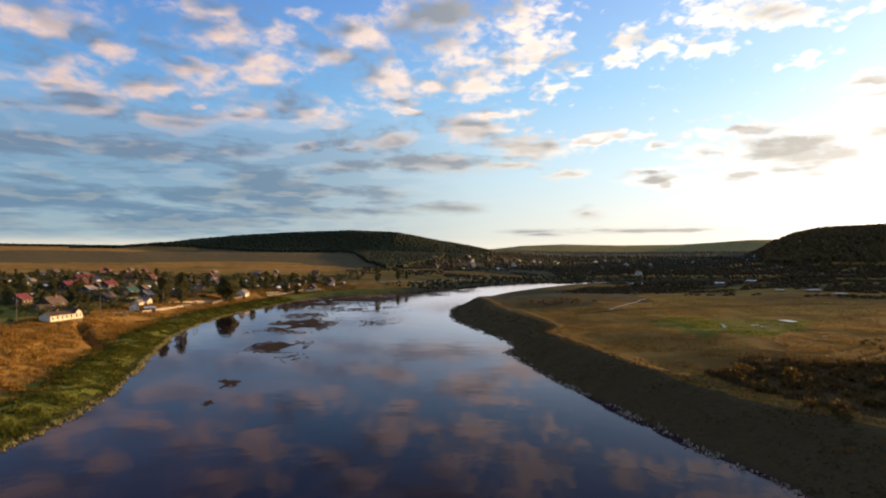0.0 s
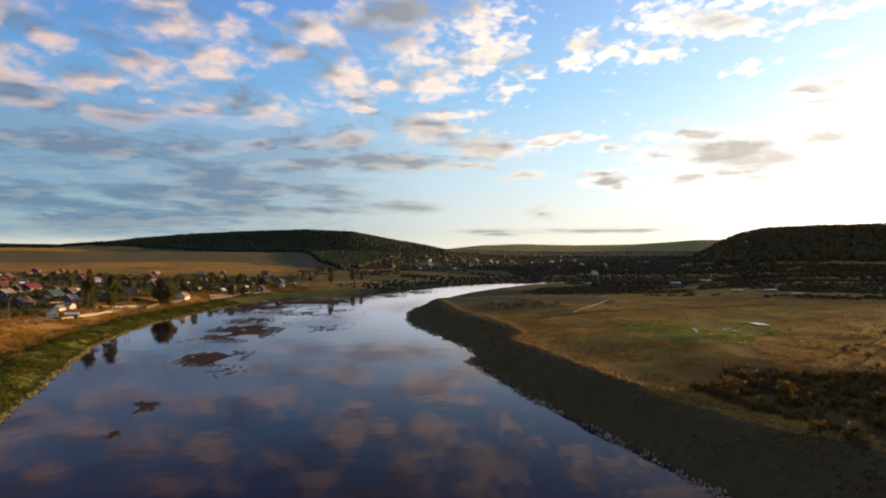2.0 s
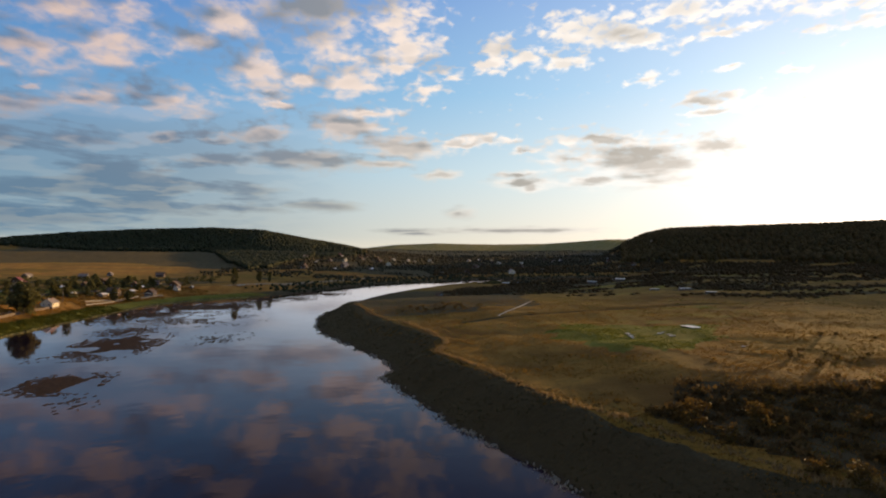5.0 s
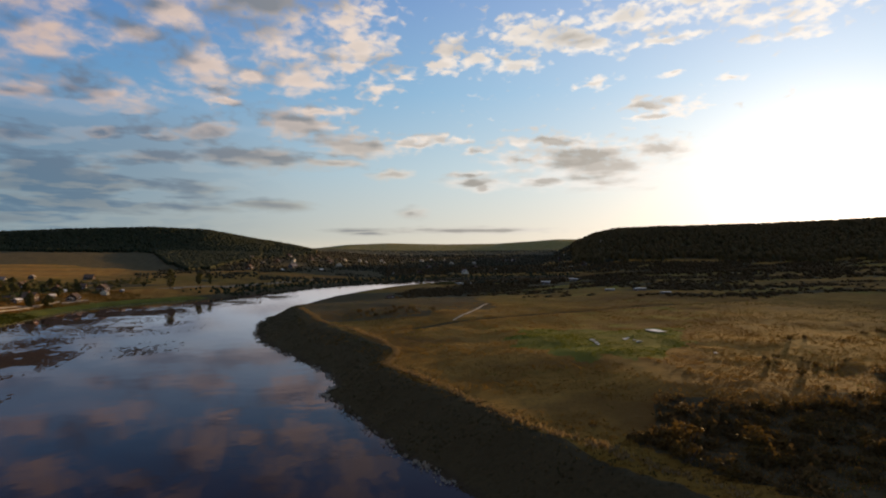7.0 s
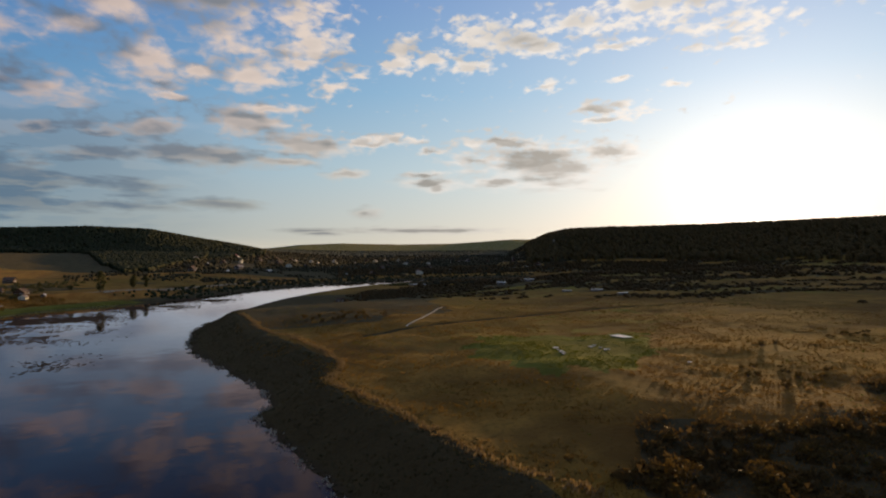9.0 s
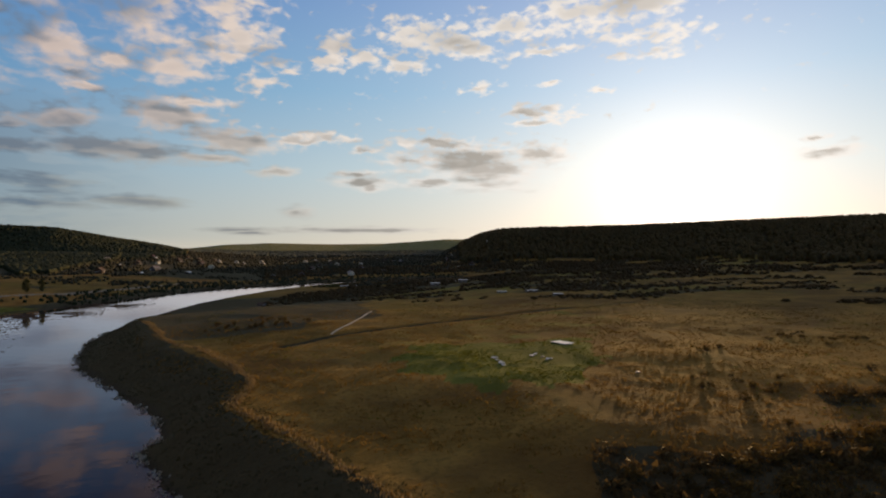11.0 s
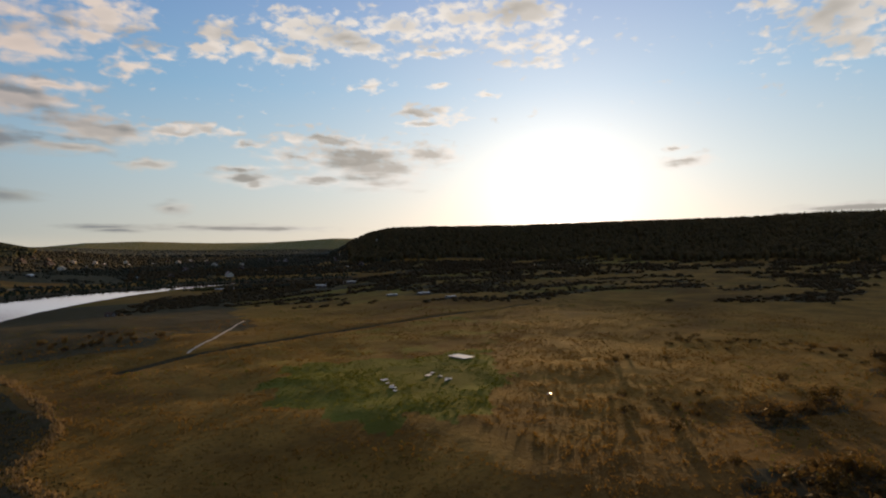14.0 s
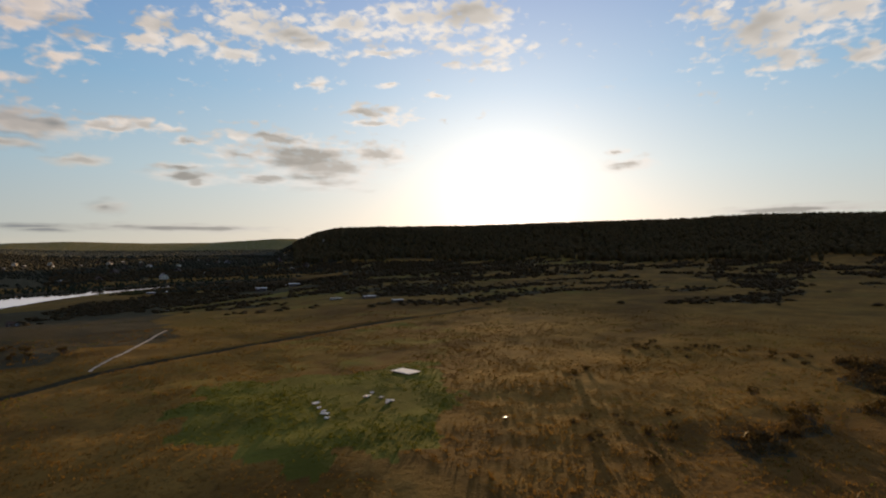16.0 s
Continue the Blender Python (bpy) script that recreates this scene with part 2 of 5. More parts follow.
class Mat:
    """A small node builder for one material."""

    def __init__(self, name, rough=0.9, spec=0.25):
        self.m = bpy.data.materials.new(name)
        self.m.use_nodes = True
        self.t = self.m.node_tree
        self.b = self.t.nodes["Principled BSDF"]
        self.b.inputs["Roughness"].default_value = rough
        self.b.inputs["Specular IOR Level"].default_value = spec

    def link(self, a, b):
        self.t.links.new(a, b)

    def node(self, kind):
        return self.t.nodes.new(kind)

    def coords(self, which="Object"):
        return self.node("ShaderNodeTexCoord").outputs[which]

    def world_pos(self):
        return self.node("ShaderNodeNewGeometry").outputs["Position"]

    def noise(self, vec, scale, detail=4.0, rough=0.55, distort=0.0):
        n = self.node("ShaderNodeTexNoise")
        self.link(vec, n.inputs["Vector"])
        n.inputs["Scale"].default_value, n.inputs["Detail"].default_value = scale, detail
        n.inputs["Roughness"].default_value, n.inputs["Distortion"].default_value = rough, distort
        return n.outputs["Fac"]

    def scaled(self, vec, s):
        n = self.node("ShaderNodeVectorMath")
        n.operation = "MULTIPLY"
        self.link(vec, n.inputs[0])
        n.inputs[1].default_value = s
        return n.outputs[0]

    def math(self, op, a, b=None, clamp=False):
        n = self.node("ShaderNodeMath")
        n.operation, n.use_clamp = op, clamp
        for i, v in enumerate((a, b)):
            setin(n.inputs[i], v, self.link)
        return n.outputs[0]

    def step(self, v, lo, hi, a=0.0, b=1.0):
        n = self.node("ShaderNodeMapRange")
        n.interpolation_type = "SMOOTHSTEP"
        for i, q in enumerate((v, lo, hi, a, b)):
            setin(n.inputs[i], q, self.link)
        return n.outputs[0]

    def mix(self, f, a, b, blend="MIX"):
        n = self.node("ShaderNodeMix")
        n.data_type, n.blend_type = "RGBA", blend
        for i, v in ((0, f), (6, a), (7, b)):
            if isinstance(v, tuple) and len(v) == 3:
                v = (*v, 1)
            setin(n.inputs[i], v, self.link)
        return n.outputs[2]

    def colour(self, c):
        setin(self.b.inputs["Base Color"], (*c, 1) if isinstance(c, tuple) else c, self.link)
        return self

    def bump(self, height, strength, distance):
        n = self.node("ShaderNodeBump")
        n.inputs["Strength"].default_value, n.inputs["Distance"].default_value = strength, distance
        self.link(height, n.inputs["Height"])
        self.link(n.outputs[0], self.b.inputs["Normal"])
        return self

    def random(self):
        return self.node("ShaderNodeObjectInfo").outputs["Random"]

    def island(self):
        return self.node("ShaderNodeNewGeometry").outputs["Random Per Island"]

    def attribute(self, name):
        n = self.node("ShaderNodeAttribute")
        n.attribute_name = name
        return n


def plain(name, c, rough=0.85, scale=1.5, amount=0.35, spec=0.25, metal=0.0):
    """A painted or weathered surface: colour with stains at two scales and fine relief."""
    k = Mat(name, rough, spec)
    p = k.coords()
    a, b = k.noise(p, scale, 5.0, 0.6), k.noise(p, scale * 9.0, 3.0, 0.6)
    dark = tuple(q * (1 - amount) for q in c)
    light = tuple(min(1.0, q * (1 + amount * 0.5)) for q in c)
    f = k.math("ADD", k.math("MULTIPLY", a, 0.7), k.math("MULTIPLY", b, 0.3))
    k.colour(k.mix(k.step(f, 0.32, 0.68), dark, light))
    k.bump(b, 0.25, 0.02)
    k.b.inputs["Metallic"].default_value = metal
    return k.m


def leafy(name, c1, c2, through_light=0.35, rough=0.7):
    """Leaves or blades that let light through."""
    k = Mat(name, rough, 0.04)
    r = k.island()
    col = k.mix(r, c1, c2)
    col = k.mix(k.math("MULTIPLY", k.noise(k.world_pos(), 0.08, 3.0), 0.8), col, tuple(q * 0.6 for q in c1))
    k.colour(col)
    tr = k.node("ShaderNodeBsdfTranslucent")
    k.link(col, tr.inputs[0])
    ms = k.node("ShaderNodeMixShader")
    ms.inputs[0].default_value = through_light
    k.link(k.b.outputs[0], ms.inputs[1])
    k.link(tr.outputs[0], ms.inputs[2])
    k.link(ms.outputs[0], k.t.nodes["Material Output"].inputs[0])
    return k.m


def ground_material():
    k = Mat("meadow_ground", 0.95, 0.02)
    p = k.world_pos()
    big, mid, fine = k.noise(p, 0.012, 5.0, 0.6), k.noise(p, 0.09, 5.0, 0.62), k.noise(p, 1.3, 5.0, 0.65)
    streak = k.noise(k.scaled(p, (0.5, 0.12, 0.5)), 0.35, 4.0, 0.6)
    cover_ = k.attribute("cover")
    s = k.node("ShaderNodeSeparateColor")
    k.link(cover_.outputs["Color"], s.inputs[0])
    green_w, plough_shade_w, bare_haze_w = s.outputs
    gold = k.mix(k.step(mid, 0.35, 0.68), (0.190, 0.103, 0.020), (0.310, 0.172, 0.038))
    gold = k.mix(k.step(fine, 0.45, 0.8), gold, (0.105, 0.064, 0.015))
    gold = k.mix(k.math("MULTIPLY", k.step(big, 0.48, 0.66), 0.5), gold, (0.115, 0.090, 0.012))
    patch = k.noise(k.scaled(p, (0.6, 1.0, 1.0)), 0.03, 5.0, 0.6, 0.4)
    gold = k.mix(k.math("MULTIPLY", k.step(patch, 0.46, 0.64), 0.6), gold, k.mix(fine, (0.055, 0.026, 0.009), (0.105, 0.052, 0.016)))
    green = k.mix(k.step(mid, 0.35, 0.7), (0.095, 0.100, 0.014), (0.160, 0.165, 0.027))
    green = k.mix(k.step(fine, 0.5, 0.85), green, (0.070, 0.062, 0.010))
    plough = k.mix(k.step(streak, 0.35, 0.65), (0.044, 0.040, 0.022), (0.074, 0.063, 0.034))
    # pale tone shared by bare tracks and the painted haze of the far ridge
    bare_haze = k.mix(fine, (0.24, 0.18, 0.11), (0.36, 0.29, 0.20))
    jig = k.math("MULTIPLY", k.math("SUBTRACT", mid, 0.5), 0.9)
    col = k.mix(k.step(k.math("ADD", green_w, jig), 0.3, 0.7), gold, green)
    stubble = k.mix(k.step(streak, 0.35, 0.65), (0.27, 0.120, 0.024), (0.38, 0.190, 0.042))
    worn = k.noise(k.scaled(p, (0.35, 1.0, 1.0)), 0.035, 5.0, 0.62, 0.5)
    stubble = k.mix(k.math("MULTIPLY", k.step(worn, 0.44, 0.60), 0.5), stubble, k.mix(mid, (0.095, 0.048, 0.016), (0.150, 0.082, 0.026)))
    col = k.mix(k.step(k.math("ADD", cover_.outputs["Alpha"], k.math("MULTIPLY", jig, 0.5)), 0.3, 0.7), col, stubble)
    col = k.mix(k.step(k.math("ADD", plough_shade_w, k.math("MULTIPLY", jig, 0.4)), 0.4, 0.6), col, plough)
    # weights above 1 darken further, mainly to put shade into bank and woods
    col = k.mix(k.step(plough_shade_w, 1.05, 1.6), col, k.mix(fine, (0.040, 0.032, 0.016), (0.072, 0.058, 0.028)))
    col = k.mix(k.step(k.math("ADD", bare_haze_w, k.math("MULTIPLY", jig, 0.5)), 0.4, 0.6), col, bare_haze)
    wet = k.node("ShaderNodeSeparateXYZ")
    k.link(p, wet.inputs[0])
    col = k.mix(k.step(wet.outputs[2], 0.05, 0.5), (0.045, 0.035, 0.022), col)
    k.colour(col)
    h = k.math("ADD", k.math("MULTIPLY", mid, 0.8), k.math("MULTIPLY", fine, 0.5))
    k.bump(h, 0.7, 0.9)
    k.b.inputs["Sheen Weight"].default_value = 0.05
    k.b.inputs["Sheen Roughness"].default_value = 0.5
    k.b.inputs["Sheen Tint"].default_value = (1.0, 0.74, 0.32, 1)
    return k.m


def water_material():
    """Dark river water: a mirror that weakens as one looks steeply down into it."""
    k = Mat("river_water", 0.6, 0.0)
    p = k.world_pos()
    slow = k.noise(k.scaled(p, (1.0, 0.35, 1.0)), 0.02, 4.0, 0.55)
    k.colour(k.mix(slow, (0.018, 0.011, 0.020), (0.030, 0.018, 0.028)))
    ripple = k.noise(k.scaled(p, (1.0, 0.55, 1.0)), 0.9, 3.0, 0.5)
    swell = k.noise(p, 0.14, 2.0, 0.5)
    k.bump(k.math("ADD", k.math("MULTIPLY", ripple, 0.016), k.math("MULTIPLY", swell, 0.08)), 0.4, 1.0)
    bump = k.b.inputs["Normal"].links[0].from_socket
    gloss = k.node("ShaderNodeBsdfGlossy")
    gloss.inputs["Color"].default_value = (0.96, 0.85, 0.90, 1)
    k.link(k.step(slow, 0.45, 0.72, 0.030, 0.055), gloss.inputs["Roughness"])
    k.link(bump, gloss.inputs["Normal"])
    fres = k.node("ShaderNodeFresnel")
    fres.inputs["IOR"].default_value = 1.25
    k.link(bump, fres.inputs["Normal"])
    ms = k.node("ShaderNodeMixShader")
    k.link(k.math("MULTIPLY", k.math("POWER", fres.outputs[0], 1.72), 2.75, True), ms.inputs[0])
    k.link(k.b.outputs[0], ms.inputs[1])
    k.link(gloss.outputs[0], ms.inputs[2])
    k.link(ms.outputs[0], k.t.nodes["Material Output"].inputs[0])
    return k.m


M_GROUND, M_WATER = ground_material(), water_material()
M_DRY = leafy("dry_grass_blades", (0.29, 0.160, 0.038), (0.21, 0.115, 0.027), 0.42)
# weeds of the right bank, with its shade put into their colour
M_SHADE_WEEDS = leafy("shade_darkened_weed_blades", (0.062, 0.056, 0.020), (0.086, 0.072, 0.024), 0.2)
M_STRAW = leafy("sunlit_straw", (0.40, 0.215, 0.048), (0.20, 0.096, 0.018), 0.45)
M_RIM = leafy("pale_rim_grass", (0.36, 0.245, 0.110), (0.24, 0.155, 0.062), 0.35)
M_FIELD = leafy("field_green_blades", (0.125, 0.130, 0.018), (0.170, 0.165, 0.028), 0.5)
M_PALEREED = leafy("bleached_reeds", (0.55, 0.48, 0.36), (0.36, 0.30, 0.20), 0.3)
M_LUSH = leafy("low_bank_weeds", (0.13, 0.125, 0.020), (0.055, 0.062, 0.010), 0.4)
M_REED = leafy("bank_reed_blades", (0.46, 0.40, 0.17), (0.24, 0.22, 0.050), 0.4)
M_LEAF = leafy("birch_leaves", (0.125, 0.118, 0.045), (0.185, 0.160, 0.060), 0.45)
M_SHRUB = leafy("willow_shrub_leaves", (0.110, 0.070, 0.020), (0.165, 0.100, 0.026), 0.35)
# ridge leaves brighter than foliage: the sunward haze is put into their colour
M_VEILED_FOREST = leafy("veil_brightened_leaves", (0.22, 0.165, 0.072), (0.30, 0.220, 0.095), 0.65)
M_FOREST = leafy("dense_hill_forest", (0.062, 0.066, 0.030), (0.078, 0.080, 0.036), 0.2)
# far woods, with the distance haze put into a paler leaf colour
M_HAZE_WOODS = leafy("haze_paled_autumn_woods", (0.15, 0.145, 0.090), (0.17, 0.162, 0.100), 0.3)
M_SCRUB = leafy("brown_scrub_leaves", (0.105, 0.068, 0.026), (0.150, 0.096, 0.034), 0.35)
M_THICKET = leafy("valley_thicket_leaves", (0.150, 0.098, 0.042), (0.215, 0.135, 0.056), 0.5)
M_TOWN = leafy("town_garden_leaves", (0.110, 0.094, 0.052), (0.125, 0.106, 0.058), 0.3)
M_FENCE = plain("faded_white_boards", (0.46, 0.38, 0.28), 0.85, 2.0, 0.4)
M_BARK = plain("bark", (0.13, 0.10, 0.075), 0.95, 3.0, 0.5)
M_WEED = plain("river_weed", (0.085, 0.048, 0.026), 0.95, 1.0, 0.5, 0.03)
M_WHITE = plain("white_plaster", (0.82, 0.70, 0.48), 0.8)
M_LOG = plain("dark_log_wall", (0.13, 0.074, 0.040), 0.85, 2.0, 0.5)
M_BLUEWALL = plain("blue_painted_boards", (0.10, 0.080, 0.070), 0.75)
M_YELLOWWALL = plain("ochre_painted_boards", (0.30, 0.19, 0.08), 0.8)
M_GREYROOF = plain("grey_metal_roof", (0.24, 0.19, 0.15), 0.6, 0.6, 0.35, 0.3)
M_SLATE = plain("weathered_slate_roof", (0.15, 0.104, 0.076), 0.9, 0.8, 0.4, 0.1)
M_REDROOF = plain("red_metal_roof", (0.165, 0.036, 0.034), 0.6, 0.6, 0.4, 0.2)
M_GREENROOF = plain("green_metal_roof", (0.035, 0.10, 0.080), 0.6, 0.6, 0.4, 0.2)
M_BROWNROOF = plain("brown_board_roof", (0.10, 0.06, 0.035), 0.85, 0.8, 0.4)
M_TRIM = plain("white_window_trim", (0.80, 0.78, 0.74), 0.6)
M_BRICK = plain("chimney_brick", (0.32, 0.13, 0.08), 0.9, 4.0, 0.4)
M_WOOD = plain("weathered_grey_wood", (0.19, 0.14, 0.10), 0.9, 2.0, 0.4)
M_PALEMETAL = plain("pale_sheet_metal", (0.88, 0.77, 0.60), 0.45, 1.0, 0.15, 0.5, 0.4)
M_PATH = plain("trodden_earth", (0.72, 0.57, 0.38), 0.95, 1.2, 0.5, 0.02)
M_GLASS = Mat("window_glass", 0.05, 0.6).colour((0.03, 0.035, 0.04)).m

# ------------------------------------------------------------------ terrain
_lattice = np.random.RandomState(7).rand(256, 256)


def vnoise(x, y):
    """Smooth value noise, 0 to 1, one cell a unit."""
    xi, yi = np.floor(x).astype(int), np.floor(y).astype(int)
    fx, fy = x - xi, y - yi
    fx, fy = fx * fx * (3 - 2 * fx), fy * fy * (3 - 2 * fy)
    g = lambda a, b: _lattice[a % 256, b % 256]
    return (g(xi, yi) * (1 - fx) + g(xi + 1, yi) * fx) * (1 - fy) + (g(xi, yi + 1) * (1 - fx) + g(xi + 1, yi + 1) * fx) * fy


def fbm(x, y, octaves=4):
    total, amp, norm = 0.0, 1.0, 0.0
    for i in range(octaves):
        total = total + amp * vnoise(x * 2 ** i + 17.3 * i, y * 2 ** i - 9.1 * i)
        norm += amp
        amp *= 0.5
    return total / norm


def ss(a, b, v):
    t = np.clip((v - a) / (b - a), 0, 1)
    return t * t * (3 - 2 * t)


LEFT_SHORE = [(-75, -400), (-66, -100), (-61, 20), (-61, 78), (-61, 90), (-64, 109), (-73, 136), (-89, 183), (-96, 221),
              (-98, 250), (-97, 275), (-92, 319), (-85, 370), (-66, 407), (-36, 430), (-5, 466), (36, 541), (69, 591),
              (104, 622), (139, 641), (194, 678), (270, 710), (400, 720)]
RIGHT_SHORE = [(400, 668), (280, 668), (225, 650), (195, 628), (160, 597), (125, 558), (83, 494), (52, 437), (31, 384), (19, 338),
               (9, 313), (5, 290), (4, 262), (5, 238), (9, 222), (17, 194), (21.5, 175), (20.5, 166), (18, 159), (20.5, 148),
               (22.5, 137), (26, 120), (29, 108), (32, 98), (35, 86), (38, 74), (42, 62), (47, 35), (54, -20), (66, -150), (80, -400)]


def polyline_distance(x, y, pts):
    best = np.full(np.shape(x), 1e9)
    for (ax, ay), (bx, by) in zip(pts[:-1], pts[1:]):
        vx, vy = bx - ax, by - ay
        t = np.clip(((x - ax) * vx + (y - ay) * vy) / (vx * vx + vy * vy), 0, 1)
        best = np.minimum(best, (x - ax - t * vx) ** 2 + (y - ay - t * vy) ** 2)
    return np.sqrt(best)


def inside(x, y, pts):
    odd = np.zeros(np.shape(x), bool)
    for (ax, ay), (bx, by) in zip(pts, pts[1:] + pts[:1]):
        if ay != by:
            odd ^= ((ay > y) != (by > y)) & (x < (bx - ax) * (y - ay) / (by - ay) + ax)
    return odd


RIVER = LEFT_SHORE + RIGHT_SHORE


def shore(x, y):
    """Signed distance to the water's edge (positive on land), and whether the left bank is the nearer."""
    dl, dr = polyline_distance(x, y, LEFT_SHORE), polyline_distance(x, y, RIGHT_SHORE)
    d = np.minimum(dl, dr) * np.where(inside(x, y, RIVER), -1, 1)
    far = ss(120, 500, np.hypot(x, y))
    d = d + (fbm(x / 5.0, y / 5.0, 3) - 0.5) * 2.4 * (1 - 0.3 * far)
    return d, dl < dr


# elevation of each skyline, in degrees, by azimuth
RIDGE_AZ = [-180, -110, -90, -84, -77, -73, -68, -57, -47, -38, -35, -34, -32.5, -31, -29.5, -27]
RIDGE_EL = [2.0, 2.6, 2.8, 3.0, 3.25, 3.3, 3.25, 3.15, 2.95, 2.85, 2.8, 2.7, 2.35, 1.75, 1.0, -0.5]
DOME_AZ = [-9, -5.5, -2.7, 1.4, 4.8, 9.4, 16, 21, 26, 32, 40, 60, 110, 180]
DOME_EL = [-0.6, 0.85, 1.46, 2.14, 2.78, 2.93, 2.6, 2.2, 1.58, 1.0, 0.82, 0.8, 1.5, 2.0]
FAR_AZ = [-60, -29, -26, -23, -18, -12, -8, -5, 20]
FAR_EL = [1.45, 1.64, 1.43, 1.25, 1.18, 1.30, 1.14, 0.8, 0.4]


GREEN_FIELD = [(61, 172), (61.5, 152), (64, 140), (70, 134), (80, 136), (90, 142), (106, 158), (110, 170), (92, 178), (74, 184)]
OLIVE_FIELD = [(58, 176), (74, 180), (112, 165), (150, 200), (150, 222), (84, 212), (66, 208)]
TRACK = [(64.7, 216.4), (75.1, 230.6), (94.9, 261.9)]
DITCH = [(50, 208), (64, 214), (80, 216), (109, 221), (140, 226), (200, 232)]


def bank_width(y):
    return 11 + 8 * ss(150, 220, y) * (1 - ss(260, 330, y)) + 7 * (1 - ss(60, 95, y))


def height(x, y):
    x, y = np.asarray(x, float), np.asarray(y, float)
    d, left = shore(x, y)
    r = np.hypot(x, y - 20)
    az = np.degrees(np.arctan2(-x, y - 20))
    bank_l = 1.8 * ss(-0.5, 10, d) + 4.4 * ss(13, 40, d)
    wide = bank_width(y)
    bank_r = 5.6 * ss(-0.5, wide, d) + 2.2 * ss(wide, wide + 45, d)
    flat_far = ss(560, 640, y) * (x > 0)
    land = np.where(left, bank_l * (1 - 0.4 * flat_far), bank_r + (0.4 * ss(-0.5, 8, d) + 9.0 * ss(60, 220, d) - bank_r) * ss(290, 400, y))
    # the land behind the banks
    wl_ = ss(-14, -2, az) * (1 - ss(100, 160, az))
    wr_ = 1 - ss(-36, -28, az) + ss(100, 160, az)
    wc_ = 1 - wl_ - wr_
    rise_l = np.interp(r, [0, 300, 450, 600, 900, 1300, 2200, 5000], [0, 0, 1.5, 4, 13, 32, 50, 58])
    rise_c = np.interp(r, [0, 600, 800, 1100, 1500, 2300, 5000], [0, 0, 2, 9, 20, 34, 45])
    rise_r = np.interp(r, [0, 150, 500, 900, 1700, 5000], [0, 0.5, 2, 5, 12, 20])
    land = land + (wl_ * rise_l + wc_ * rise_c + wr_ * rise_r) * ss(20, 120, d)
    # wooded hills and the far ridge
    up = lambda q, e: np.tan(np.radians(np.interp(az, q, e)))
    s_far = ss(2100, 3600, r) * (np.abs(az + 20) < 60)
    s_r = ss(820, 1700, r) * (1 - 0.5 * ss(1800, 3200, r))
    s_l = ss(1250, 1650, r) * (1 - 0.5 * ss(1750, 3000, r))
    for z, s in ((27 + 3600 * up(FAR_AZ, FAR_EL), s_far), (14 + 1700 * up(RIDGE_AZ, RIDGE_EL), s_r), (14 + 1650 * up(DOME_AZ, DOME_EL), s_l)):
        land = land + np.maximum(z - land, 0) * s
    rough = (fbm(x / 30, y / 30) - 0.5) * 1.6 * ss(8, 50, d) + (fbm(x / 4, y / 4, 3) - 0.5) * 0.32 * ss(0, 6, d)
    rough = rough * (1 - 0.85 * ss(290, 380, y) * (1 - left) * (1 - ss(60, 160, d)))
    land = land + rough + (fbm(x / 220, y / 220) - 0.5) * 14 * ss(700, 1500, r) * (1 - ss(1500, 1650, r))
    # a gully in the bank by the white house
    gully = polyline_distance(x, y, [(-119.5, 186), (-112, 175), (-101, 162), (-92, 153)])
    land = land - 2.8 * (1 - ss(0.3, 2.6, gully)) * ss(4, 14, d)
    land = land - 0.8 * (1 - ss(0, 2.6, polyline_distance(x, y, DITCH)))
    return np.where(d > 0, np.maximum(land, 0.02 * d), np.maximum(-3.0, d * 0.3))


def ground_z(x, y):
    return float(height(np.array([x]), np.array([y]))[0])


def green_field(x, y):
    return inside(x + (fbm(x / 8, y / 8) - 0.5) * 16, y + (fbm(x / 8 + 40, y / 8) - 0.5) * 16, GREEN_FIELD)


def thicket(x, y, r, az):
    """Where scrub and small woods stand: hedges in the near fields, closing into woods below the town."""
    woods = 0.15 * ss(300, 400, r + 60 * (fbm(x / 40, y / 40) - 0.5)) * ss(-52, -44, az) + 0.07 * ss(450, 900, r)
    return fbm(x / 50, y / 16) + woods > 0.62


def barn_view(x, y):
    """False on the yards in front of the barns, which are kept clear of scrub."""
    return ~(((np.hypot(x - 214, (y - 432) * 0.5) < 13)) | (np.hypot(x - 240, (y - 435) * 0.5) < 13) | (np.hypot(x - 190, (y - 292) * 0.6) < 14))


def scrub_edge(x):
    return 106 + 5 * np.sin(x * 0.13) + 3 * np.sin(x * 0.31 + 1) - 0.25 * np.maximum(0, 60 - x)


def scrub(x, y, d):
    """The dark scrub belt along the hollow behind the bank."""
    return (y < scrub_edge(x)) & (y > 30) & (x > 40) & (x < 190) & (d > bank_width(y) + 5) & (fbm(x / 20, y / 20) > 0.36)


